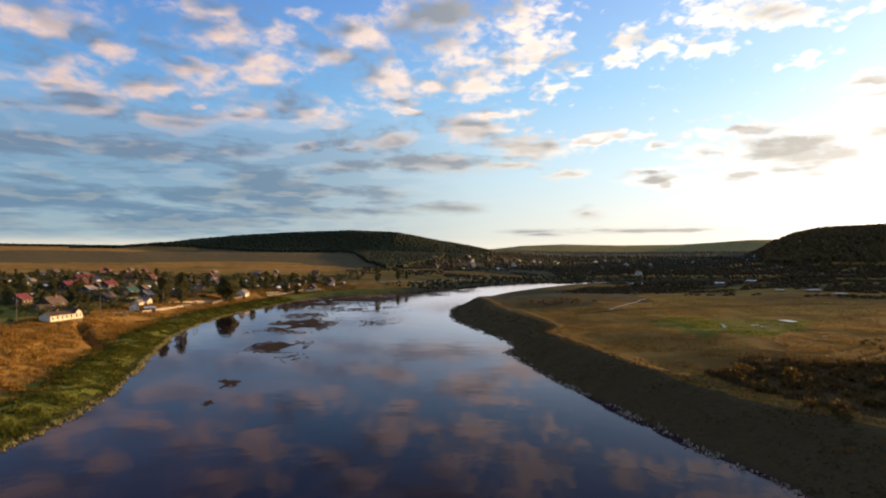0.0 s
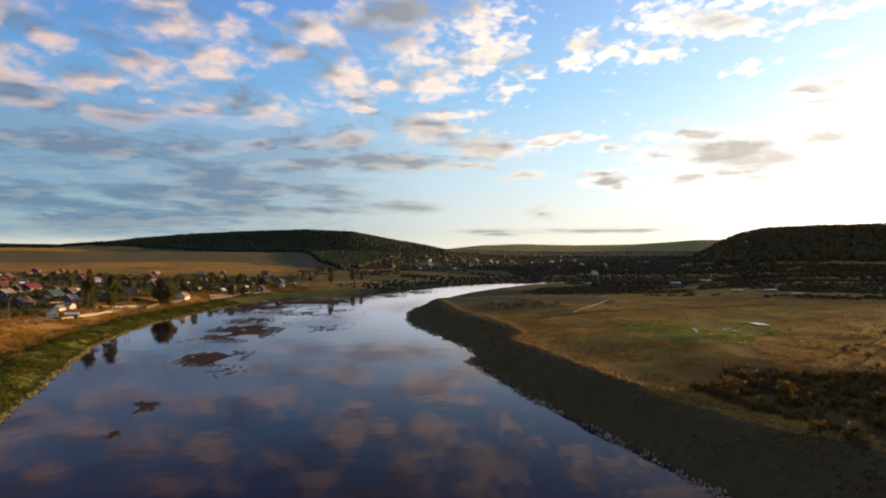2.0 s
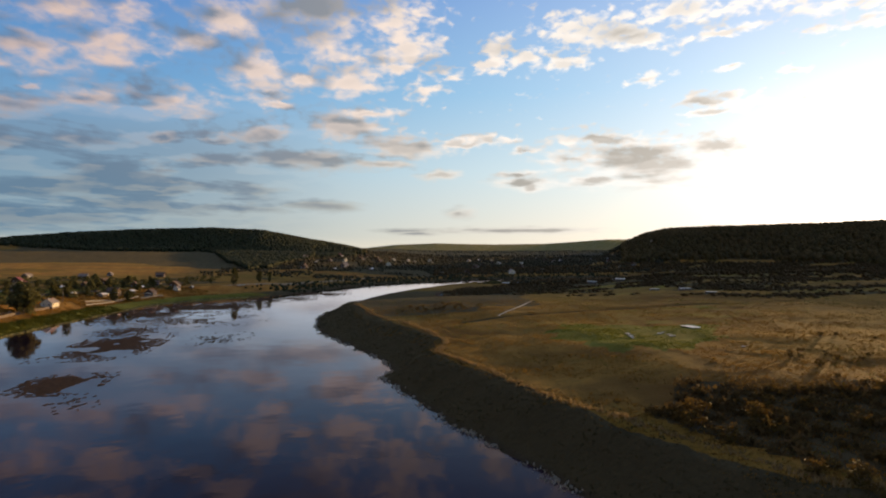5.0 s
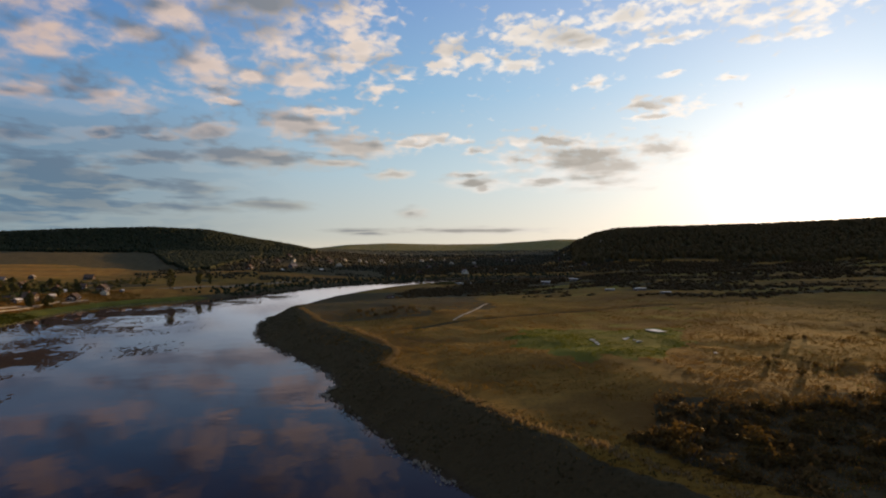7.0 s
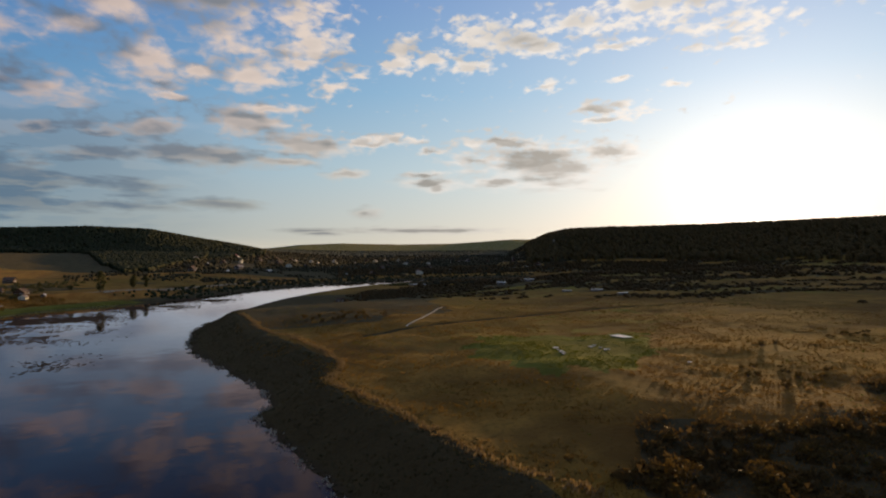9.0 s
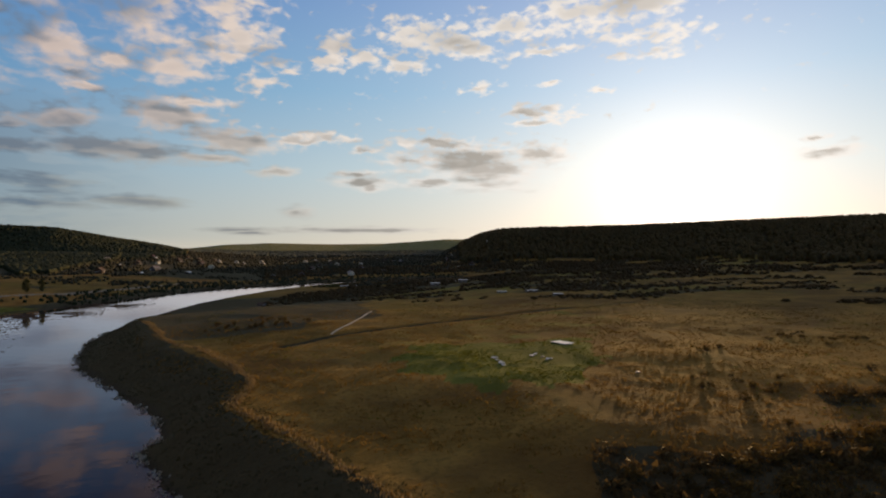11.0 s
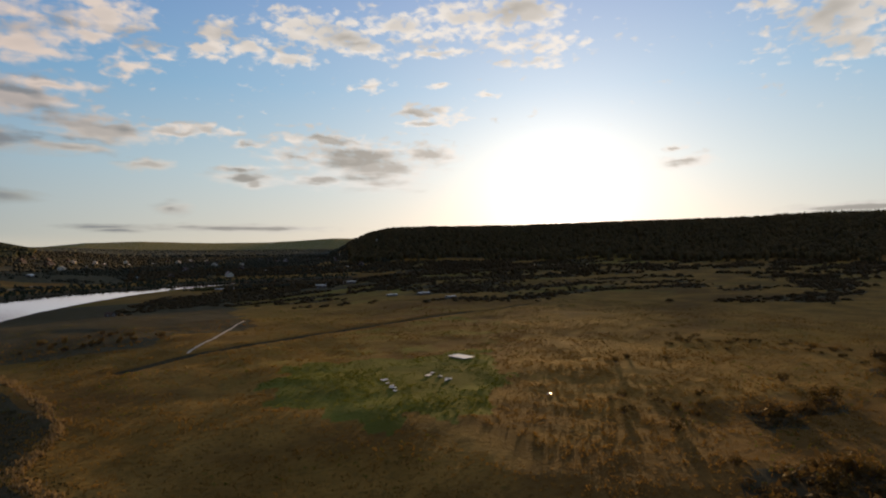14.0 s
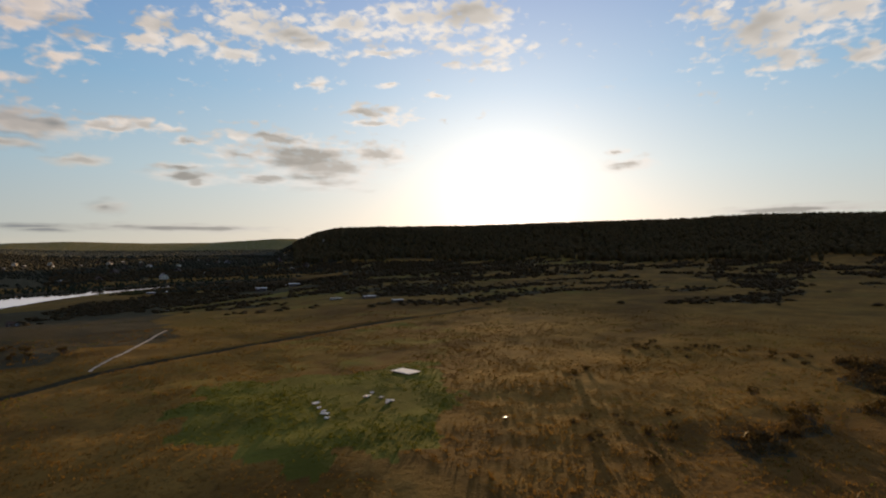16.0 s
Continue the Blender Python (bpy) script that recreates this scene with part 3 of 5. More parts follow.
def land_cover(x, y):
    d, left = shore(x, y)
    r = np.hypot(x, y - 20)
    az = np.degrees(np.arctan2(-x, y - 20))
    n = fbm(x / 18, y / 18)
    big = fbm(x / 90, y / 90)
    g_left = (1 - ss(11, 17, d + (n - 0.5) * 9)) + ss(42, 55, d) * (1 - ss(560, 640, r)) * ss(0.20, 0.36, n) * 1.0
    g_left = (g_left + (1 - ss(-8, -1, az)) * 0.6) * (1 - 0.75 * ss(390, 450, r))
    g_right = 0.35 * (1 - ss(9, 16, d)) + 0.85 * green_field(x, y) + 0.38 * inside(x, y, OLIVE_FIELD) + 0.32 * ss(0.52, 0.62, big) * ss(200, 240, y)
    g_right = g_right + 0.75 * (1 - ss(16, 30, np.hypot(x - 46, (y - 272) * 0.8)))
    g_right = g_right + 0.14 * ss(240, 420, r) * ss(0.40, 0.50, big + 0.1)
    # the last term lays the hazy grey-green of the far ridge into the colour
    green = np.clip(np.where(left, g_left, g_right) + 0.9 * ss(2150, 2350, r), 0, 1)
    plough = np.where((az > -12) & (az < 60), 0.92 * ss(0, 30, r + (big - 0.5) * 120 - np.interp(az, [6, 11, 16], [650, 700, 850])) * (1 - ss(-10, 10, r - 1300 + 100 * ss(27, 30, az))), 0)
    plough = np.maximum(plough, ss(0.66, 0.72, vnoise(x / 35, y / 35)) * left * ss(50, 70, d) * (1 - ss(520, 560, r)) * 0.9)
    plough = np.maximum(plough, 0.8 - 0.8 * ss(0.6, 3.2, polyline_distance(x, y, DITCH)))
    plough = np.maximum(plough, 0.30 * ss(2000, 2500, r) * ss(0.44, 0.56, fbm(x / 260, y / 260)))
    # right bank: its shade is put into the ground colour
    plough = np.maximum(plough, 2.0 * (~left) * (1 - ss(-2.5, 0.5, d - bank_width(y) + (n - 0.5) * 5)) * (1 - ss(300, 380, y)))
    # dark floor under the woods and gardens beyond the bend: shade in the colour
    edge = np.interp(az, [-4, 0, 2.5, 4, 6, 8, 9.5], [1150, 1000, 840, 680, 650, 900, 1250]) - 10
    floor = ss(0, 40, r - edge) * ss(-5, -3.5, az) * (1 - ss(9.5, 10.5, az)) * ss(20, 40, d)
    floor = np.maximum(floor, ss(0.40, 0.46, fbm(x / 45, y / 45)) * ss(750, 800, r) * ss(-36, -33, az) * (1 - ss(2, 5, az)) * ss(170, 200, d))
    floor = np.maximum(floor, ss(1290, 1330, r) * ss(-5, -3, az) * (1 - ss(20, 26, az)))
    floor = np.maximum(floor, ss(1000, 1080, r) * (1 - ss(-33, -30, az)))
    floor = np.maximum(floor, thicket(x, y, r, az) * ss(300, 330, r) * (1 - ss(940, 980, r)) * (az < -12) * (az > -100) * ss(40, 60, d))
    # scrub belt: the shade below the bushes, put into the ground colour
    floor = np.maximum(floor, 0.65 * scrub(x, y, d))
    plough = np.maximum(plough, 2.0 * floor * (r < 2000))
    point = (~left) * ss(228, 244, y + (n - 0.5) * 24) * (1 - ss(-14, 14, x - 92 - (y - 262) * 0.35 + (n - 0.5) * 24)) * (1 - ss(420, 480, y))
    plough = np.maximum(plough, (1.15 + 0.5 * ss(0.4, 0.6, fbm(x / 14, y / 14))) * point)
    plough = np.maximum(plough, 1.35 * left * (1 - ss(8, 16, d + (n - 0.5) * 8)) * ss(400, 460, r))
    bare_haze = (0.75 * (1 - ss(1.0, 2.4, polyline_distance(x, y, [(-138, 150), (-127, 200), (-124, 240), (-122, 280), (-116, 330)]))))
    bare_haze = np.maximum(bare_haze, 0.7 * (1 - ss(1.5, 4, polyline_distance(x, y, [(-60, 462), (-20, 500), (30, 585), (70, 660)]))))
    # far ridge: distance haze put into the ground as a paler colour
    bare_haze = np.maximum(bare_haze, 0.46 * ss(2200, 2420, r + (big - 0.5) * 160) * ss(-45, -40, az) * (1 - ss(-6, -2, az)))
    rr = r + (big - 0.5) * 70
    stubble = np.where((az > -8) & (az < 70), (0.20 + 0.80 * ss(0.38, 0.56, fbm(x / 70, y / 22))) * ss(560, 640, rr) * (1 - ss(850, 900, rr)) + ss(1180, 1220, r) * ss(27, 30, az), 0)
    stubble = np.maximum(stubble, 0.8 * left * ss(12, 18, d + (n - 0.5) * 9) * (1 - ss(38, 50, d)) * (r < 480))
    return green, plough, bare_haze, np.clip(stubble, 0, 1)


def mesh_from(name, verts, faces, material, smooth=False):
    me = bpy.data.meshes.new(name)
    verts, faces = np.asarray(verts, np.float32), np.asarray(faces, np.int32)
    k = faces.shape[1]
    me.vertices.add(len(verts))
    me.vertices.foreach_set("co", verts.ravel())
    me.loops.add(faces.size)
    me.loops.foreach_set("vertex_index", faces.ravel())
    me.polygons.add(len(faces))
    me.polygons.foreach_set("loop_start", np.arange(0, faces.size, k, dtype=np.int32))
    if smooth:
        me.polygons.foreach_set("use_smooth", np.ones(len(faces), bool))
    me.update(calc_edges=True)
    me.materials.append(material)
    return me


def build_ground():
    angles = np.concatenate([np.arange(-96, 48, 0.23), np.arange(48, 264, 1.8)])
    radii = [3.0]
    while radii[-1] < 4850:
        r = radii[-1]
        radii.append(r + (1.6 if r < 330 else 1.6 + (r - 330) * 0.024))
    radii = np.array(radii)
    a, r = np.meshgrid(np.radians(angles), radii)
    x, y = -np.sin(a) * r, np.cos(a) * r + 20
    x, y = x.ravel(), y.ravel()
    z = height(x, y)
    na, nr = len(angles), len(radii)
    i, j = np.meshgrid(np.arange(na), np.arange(nr - 1))
    i2 = (i + 1) % na
    quads = np.stack([j * na + i, (j + 1) * na + i, (j + 1) * na + i2, j * na + i2], -1).reshape(-1, 4)
    verts = np.stack([x, y, z], 1)
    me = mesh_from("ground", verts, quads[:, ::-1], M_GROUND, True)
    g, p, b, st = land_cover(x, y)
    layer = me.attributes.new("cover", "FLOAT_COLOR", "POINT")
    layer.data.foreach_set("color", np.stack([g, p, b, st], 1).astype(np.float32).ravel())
    ob = new("ground", me)
    return tagged(ob, "rolling autumn meadow ground with dry golden grass and ploughed fields", "ground", kind="structure")


build_ground()


def build_water():
    pts = [(-110, -420), (-110, 200), (-135, 330), (-90, 440), (20, 560), (150, 690), (420, 760), (420, 640), (230, 630), (60, 430), (40, 230), (60, 60), (110, -420)]
    me = bpy.data.meshes.new("river")
    bm = bmesh.new()
    bm.faces.new([bm.verts.new((px, py, 0.0)) for px, py in reversed(pts)])
    bmesh.ops.triangulate(bm, faces=bm.faces[:])
    bm.normal_update()
    for f in bm.faces:
        if f.normal.z < 0:
            f.normal_flip()
    bm.to_mesh(me)
    me.materials.append(M_WATER)
    return tagged(new("water", me), "calm dark blue river mirroring the clouds", "river", kind="structure")


build_water()

CHURCH = (50, 955)
# ------------------------------------------------------------------ forest on the hills
rng = np.random.RandomState(3)


def forest(name, label, az0, az1, r0, r1, count, tall, keep=None, broad=1.0, material=M_VEILED_FOREST):
    """Far woodland: every tree a tapered crown of three uneven tiers."""
    az = np.radians(rng.uniform(az0, az1, count))
    r = np.sqrt(rng.uniform(r0 * r0, r1 * r1, count))
    x, y = -np.sin(az) * r, np.cos(az) * r + 20
    if keep is not None:
        k = keep(x, y, r, np.degrees(az))
        x, y = x[k], y[k]
    n = len(x)
    z = height(x, y) - 0.5
    h = tall * rng.uniform(0.7, 1.1, n)
    w = h * rng.uniform(0.20, 0.34, n) * broad
    sides = 4
    verts, faces, base = [], [], 0
    round_ = rng.rand(n) < (0.1 if broad < 1.0 else 0.9)
    rings = []
    for lvl, (fz, fw_c, fw_r) in enumerate(((0.08, 1.0, 0.75), (0.42, 0.66, 1.15), (0.78, 0.30, 0.85))):
        fw = np.where(round_, fw_r, fw_c)
        for s in range(sides):
            t = 2 * math.pi * (s + 0.5 * lvl) / sides + rng.uniform(-0.3, 0.3, n)
            q = w * fw * rng.uniform(0.7, 1.25, n)
            rings.append(np.stack([x + np.cos(t) * q, y + np.sin(t) * q, z + h * (fz + rng.uniform(-0.05, 0.05, n))], 1))
    rings.append(np.stack([x + rng.uniform(-0.3, 0.3, n), y, z + h], 1))
    v = np.stack(rings, 1)
    tri = []
    for lvl in range(2):
        for s in range(sides):
            a, b = lvl * sides + s, lvl * sides + (s + 1) % sides
            c, d = a + sides, b + sides
            tri += [(a, b, d), (a, d, c)]
    for s in range(sides):
        tri.append((2 * sides + s, 2 * sides + (s + 1) % sides, 3 * sides))
    f = (np.array(tri)[None] + (3 * sides + 1) * np.arange(n)[:, None, None]).reshape(-1, 3)
    ob = new(name, mesh_from(name, v.reshape(-1, 3), f, material, True))
    return tagged(ob, label, "forest", kind="stuff")


forest("hill_forest", "dark mixed forest covering the rounded hill", -5, 34, 1270, 1720, 12000, 7.5,
       lambda x, y, r, az: (r > 1290 + 70 * (fbm(x / 120, y / 120) - 0.5) + 340 * ss(19, 33, az) - 330 * ss(12, -5, az)) & (fbm(x / 90, y / 90) > 0.24), 2.0, M_FOREST)
forest("hill_forest", "backlit mixed forest along the long ridge, leaves paled for haze", -100, -30.3, 900, 1780, 19000, 11,
       lambda x, y, r, az: (r > 960 + 520 * (fbm(x / 160, y / 160) - 0.5) + rng.uniform(-60, 60, len(x))) & (fbm(x / 60, y / 60) > 0.22), 1.5)
forest("hill_forest", "dark tongue of forest running down from the rounded hill", -4, 9.5, 600, 1330, 10000, 5.2,
       lambda x, y, r, az: (shore(x, y)[0] > 30) & ((np.abs(x - CHURCH[0]) > 14) | (y > CHURCH[1] + 5)) & (r > np.interp(az, [-4, 0, 2.5, 4, 6, 8, 9.5], [1150, 1000, 840, 680, 650, 900, 1250]) + 120 * (fbm(x / 50, y / 50) - 0.5)), 2.4, M_FOREST)
forest("far_forest", "autumn woods at the foot of the distant ridge, paled for haze", -37, -4, 1560, 2450, 9000, 6.5, lambda x, y, r, az: (r > 1620 + 200 * (fbm(x / 300, y / 300) - 0.5)), 4.2, M_HAZE_WOODS)
forest("ridge_spruces", "row of pointed spruces along the crest of the ridge", -86, -69, 1610, 1700, 1500, 15, None, 0.8, M_FOREST)
forest("far_treeline", "thin dark treeline on the far plateau", 24, 46, 2150, 2230, 2400, 8.5, None, 1.6, M_FOREST)

# ------------------------------------------------------------------ small builders


def part(name, bm, material, parent, label=""):
    """Links a bmesh as one mesh object under a thing or a part."""
    me = bpy.data.meshes.new(name)
    bm.to_mesh(me)
    bm.free()
    me.materials.append(material)
    ob = new(name, me)
    ob.parent = parent
    if label:
        tagged(ob, label)
    return ob


def thing(name, label, category, group=""):
    ob = new(name)
    ob.empty_display_size = 0.5
    return tagged(ob, label, category, group)


def box(bm, x0, x1, y0, y1, z0, z1):
    v = [bm.verts.new(p) for p in ((x0, y0, z0), (x1, y0, z0), (x1, y1, z0), (x0, y1, z0),
                                   (x0, y0, z1), (x1, y0, z1), (x1, y1, z1), (x0, y1, z1))]
    for q in ((3, 2, 1, 0), (4, 5, 6, 7), (0, 1, 5, 4), (1, 2, 6, 5), (2, 3, 7, 6), (3, 0, 4, 7)):
        bm.faces.new([v[i] for i in q])
    return v


def boxed(name, dims, material, parent, label="", bevel=0.0):
    bm = bmesh.new()
    box(bm, *dims)
    if bevel:
        bmesh.ops.bevel(bm, geom=bm.edges[:], offset=bevel, segments=1, affect="EDGES")
    return part(name, bm, material, parent, label)


def tube(bm, p0, p1, r0, r1, sides=6):
    a, b = Vector(p0), Vector(p1)
    q = (b - a).to_track_quat("Z", "Y")
    rings = []
    for c, r in ((a, r0), (b, r1)):
        rings.append([bm.verts.new(c + q @ Vector((math.cos(2 * math.pi * i / sides) * r, math.sin(2 * math.pi * i / sides) * r, 0))) for i in range(sides)])
    for i in range(sides):
        j = (i + 1) % sides
        bm.faces.new((rings[0][i], rings[0][j], rings[1][j], rings[1][i]))
    bm.faces.new(rings[1])
    bm.faces.new(list(reversed(rings[0])))


# ------------------------------------------------------------------ grass, weeds and reeds


def tufts(name, label, category, material, x, y, h, blades=5, spread=0.35, fat=0.16, seed=1):
    """Clumps of bent blades; each blade is a tapering bent strip of three triangles."""
    g = np.random.RandomState(seed)
    n = len(x)
    z = height(x, y) - 0.04
    x, y, z, h = (np.repeat(q, blades) for q in (x, y, z, h))
    m = n * blades
    h = h * g.uniform(0.55, 1.15, m)
    t = g.uniform(0, 2 * math.pi, m)
    ox, oy = g.normal(0, 1, m) * spread * h * 0.7, g.normal(0, 1, m) * spread * h * 0.7
    w = h * fat * g.uniform(0.7, 1.4, m)
    lean = g.uniform(0.1, 0.55, m) * h
    s = t + g.uniform(-0.8, 0.8, m) + math.pi / 2
    px, py = np.cos(t) * w, np.sin(t) * w
    lx, ly = np.cos(s) * lean, np.sin(s) * lean
    v = np.stack([np.stack([x + ox - px, y + oy - py, z], 1), np.stack([x + ox + px, y + oy + py, z], 1),
                  np.stack([x + ox - px * 0.8 + lx * 0.35, y + oy - py * 0.8 + ly * 0.35, z + h * 0.62], 1),
                  np.stack([x + ox + px * 0.8 + lx * 0.35, y + oy + py * 0.8 + ly * 0.35, z + h * 0.58], 1),
                  np.stack([x + ox + lx, y + oy + ly, z + h * 0.98], 1)], 1)
    f = (np.array([(0, 1, 3), (0, 3, 2), (2, 3, 4)])[None] + 5 * np.arange(m)[:, None, None]).reshape(-1, 3)
    return tagged(new(name, mesh_from(name, v.reshape(-1, 3), f, material)), label, category, kind="stuff")


def scatter(n, x0, x1, y0, y1, seed, keep):
    g = np.random.RandomState(seed)
    x, y = g.uniform(x0, x1, n), g.uniform(y0, y1, n)
    k = keep(x, y, *shore(x, y), g)
    return x[k], y[k]


near = lambda x, y: np.hypot(x - 25, y - 75)
not_green = lambda x, y: ~green_field(x, y)
clear_track = lambda x, y: (polyline_distance(x, y, TRACK) > 1.6) & (polyline_distance(x, y, DITCH) > 1.2)

x, y = scatter(85000, 18, 230, 20, 270, 21, lambda x, y, d, left, g: (~left) & (d > 9) & not_green(x, y) & clear_track(x, y)
               & (g.rand(len(x)) < np.clip(1.35 - near(x, y) / 190, 0.12, 1)) & (fbm(x / 9, y / 9) > 0.36))
tufts("meadow_grass", "tall dry golden meadow grass", "grass", M_DRY, x, y, 0.15 + 0.30 * fbm(x / 7, y / 7) ** 1.5, 4, 1.1, 0.24, 22)
x, y = scatter(14000, 18, 230, 20, 300, 23, lambda x, y, d, left, g: (~left) & (d > 12) & clear_track(x, y) & not_green(x, y)
               & (fbm(x / 16, y / 16) > 0.56))
fx_, fy_ = scatter(26000, 52, 146, 128, 214, 37, lambda x, y, d, left, g: clear_track(x, y) & green_field(x, y) & (fbm(x / 11, y / 11) + g.uniform(-0.2, 0.2, len(x)) > 0.46))
x, y = np.concatenate([x, fx_]), np.concatenate([y, fy_])
tufts("field_grass", "short green field grass", "grass", M_FIELD, x, y, 0.12 + 0.25 * fbm(x / 6, y / 6), 4, 0.9, 0.22, 24)
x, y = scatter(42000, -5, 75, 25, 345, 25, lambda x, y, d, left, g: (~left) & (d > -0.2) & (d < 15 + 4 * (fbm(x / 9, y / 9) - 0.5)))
tufts("bank_weeds", "dense weeds on the river bank, coloured dark for its shade", "weeds", M_SHADE_WEEDS, x, y, 0.12 + 0.24 * fbm(x / 5, y / 5) ** 1.5, 6, 0.9, 0.20, 26)
x, y = scatter(78000, -130, -50, 60, 345, 27, lambda x, y, d, left, g: left & (d > 0.6) & (d < 14.5 + 10 * (fbm(x / 18, y / 18) - 0.5)) & (fbm(x / 4 + 9, y / 4) > 0.30))
tufts("bank_weeds", "green weeds and nettles on the low bank", "weeds", M_LUSH, x, y, 0.2 + 0.9 * fbm(x / 4, y / 4) ** 2, 5, 0.6, 0.19, 28)
x, y = scatter(60000, -130, -40, 60, 440, 29, lambda x, y, d, left, g: left & (d > -0.4) & (d < 1.1))
tufts("shore_reeds", "yellow-green reeds along the water's edge", "reeds", M_REED, x, y, 0.25 + 0.5 * fbm(x / 3, y / 3), 5, 0.6, 0.16, 30)
x, y = scatter(62000, -175, -60, 75, 440, 31, lambda x, y, d, left, g: left & (d > 12 + 8 * (fbm(x / 18, y / 18) - 0.5)) & (d < 46)
               & (fbm(x / 6, y / 6) > 0.38))
tufts("bank_grass", "dry russet grass on the sunlit bank", "grass", M_STRAW, x, y, 0.3 + 0.8 * fbm(x / 5, y / 5) ** 1.6, 5, 0.5, 0.17, 32)
x, y = scatter(60000, 0, 80, 30, 330, 33, lambda x, y, d, left, g: (~left) & (d > -1.2 - 3.0 * (1 - ss(120, 190, y))) & (d < 0.4) & (fbm(x / 3, y / 3) > 0.46))
tufts("shore_reeds", "pale broken reeds in the shallows", "reeds", M_PALEREED, x, y, 0.3 + 0.4 * fbm(x / 2, y / 2), 3, 0.8, 0.28, 34)
x, y = scatter(40000, 15, 75, 40, 290, 35, lambda x, y, d, left, g: (~left) & (np.abs(d - bank_width(y) - 1.0 - 3 * (fbm(x / 12, y / 12) - 0.5)) < 0.9))
tufts("rim_grass", "pale golden grass along the rim of the bank", "grass", M_RIM, x, y, 0.25 + 0.5 * fbm(x / 6, y / 6), 5, 0.7, 0.18, 36)


def field_path():
    """A narrow trodden path that follows the ground."""
    bm = bmesh.new()
    g = random.Random(9)
    rows = []
    for (ax, ay), (bx, by) in zip(TRACK[:-1], TRACK[1:]):
        n = max(2, int(math.hypot(bx - ax, by - ay) / 1.0))
        for i in range(n + 1):
            rows.append((ax + (bx - ax) * i / n, ay + (by - ay) * i / n))
    dx, dy = TRACK[-1][0] - TRACK[0][0], TRACK[-1][1] - TRACK[0][1]
    q = math.hypot(dx, dy)
    left_side, right_side = [], []
    for px, py in rows:
        w = 0.38 + g.uniform(-0.14, 0.14)
        for side, sgn in ((left_side, -1), (right_side, 1)):
            ex, ey = px + sgn * w * dy / q, py - sgn * w * dx / q
            side.append(bm.verts.new((ex, ey, ground_z(ex, ey) + 0.10)))
    for i in range(len(rows) - 1):
        if (left_side[i].co - left_side[i + 1].co).length > 0.05:
            bm.faces.new((left_side[i], right_side[i], right_side[i + 1], left_side[i + 1]))
    me = bpy.data.meshes.new("path")
    bm.to_mesh(me)
    bm.free()
    me.materials.append(M_PATH)
    tagged(new("path", me), "narrow trodden pale earth path across the meadow", "path", kind="structure")


field_path()

# ------------------------------------------------------------------ floating weed


def weed_mat(cx, cy, half_x, half_y, count, seed, open_=0.42):
    g = np.random.RandomState(seed)
    x, y = cx + np.clip(g.normal(0, 0.5, count), -1.2, 1.2) * half_x, cy + np.clip(g.normal(0, 0.5, count), -1.2, 1.2) * half_y
    k = (shore(x, y)[0] < -1) & (fbm(x / 7 + seed, y / 9, 2) > open_)
    x, y = x[k], y[k]
    n = len(x)
    if not n:
        return
    size = g.uniform(0.15, 0.85, n)
    sides = 7
    rim = []
    for i in range(sides):
        t = 2 * math.pi * i / sides
        q = size * g.uniform(0.5, 1.2, n)
        rim.append(np.stack([x + np.cos(t) * q, y + np.sin(t) * q * 1.7, np.full(n, -0.02)], 1))
    c = np.stack([x, y, g.uniform(0.03, 0.13, n)], 1)
    v = np.stack(rim + [c], 1)
    f = (np.array([(i, (i + 1) % sides, sides) for i in range(sides)])[None] + (sides + 1) * np.arange(n)[:, None, None]).reshape(-1, 3)
    tagged(new("weed_mat", mesh_from("weed_mat", v.reshape(-1, 3), f, M_WEED)), "brown mat of floating river weed on the water", "weeds", kind="stuff")


for args in ((-56, 222, 11, 22, 5200, 1), (-49, 168, 7, 9, 1900, 2), (-46.5, 119, 2.8, 3.2, 260, 3), (-43, 102, 1.2, 2.6, 20, 4),
             (-28, 231, 9, 14, 260, 5), (-45, 292, 24, 22, 2200, 6), (-62, 256, 10, 14, 900, 7), (-40, 150, 4, 6, 30, 8),
             # far mats: weed, and a stand-in for the dark reflection of bank and hill
             (-74, 318, 18, 34, 4600, 9, 0.36), (-48, 352, 22, 26, 5200, 10, 0.36), (-22, 402, 22, 20, 5200, 11, 0.36), (-66, 352, 16, 34, 5200, 12, 0.36), (8, 448, 18, 26, 2600, 13, 0.38)):
    weed_mat(*args)

# ------------------------------------------------------------------ trees and shrubs


def leaf_cloud(bm, centres, per, size, g, droop=0.0):
    for c, r in centres:
        for _ in range(per):
            d = Vector((g.gauss(0, 1), g.gauss(0, 1), g.gauss(0, 1)))
            p = Vector(c) + d.normalized() * r * g.uniform(0.35, 1.05)
            s = size * g.uniform(0.6, 1.4)
            u = Vector((g.uniform(-1, 1), g.uniform(-1, 1), g.uniform(-0.6, 0.6))).normalized() * s
            w = Vector((g.uniform(-1, 1), g.uniform(-1, 1), g.uniform(-1, 0.4) - droop)).normalized() * s
            bm.faces.new((bm.verts.new(p - u * 0.5), bm.verts.new(p + u * 0.5), bm.verts.new(p + w)))


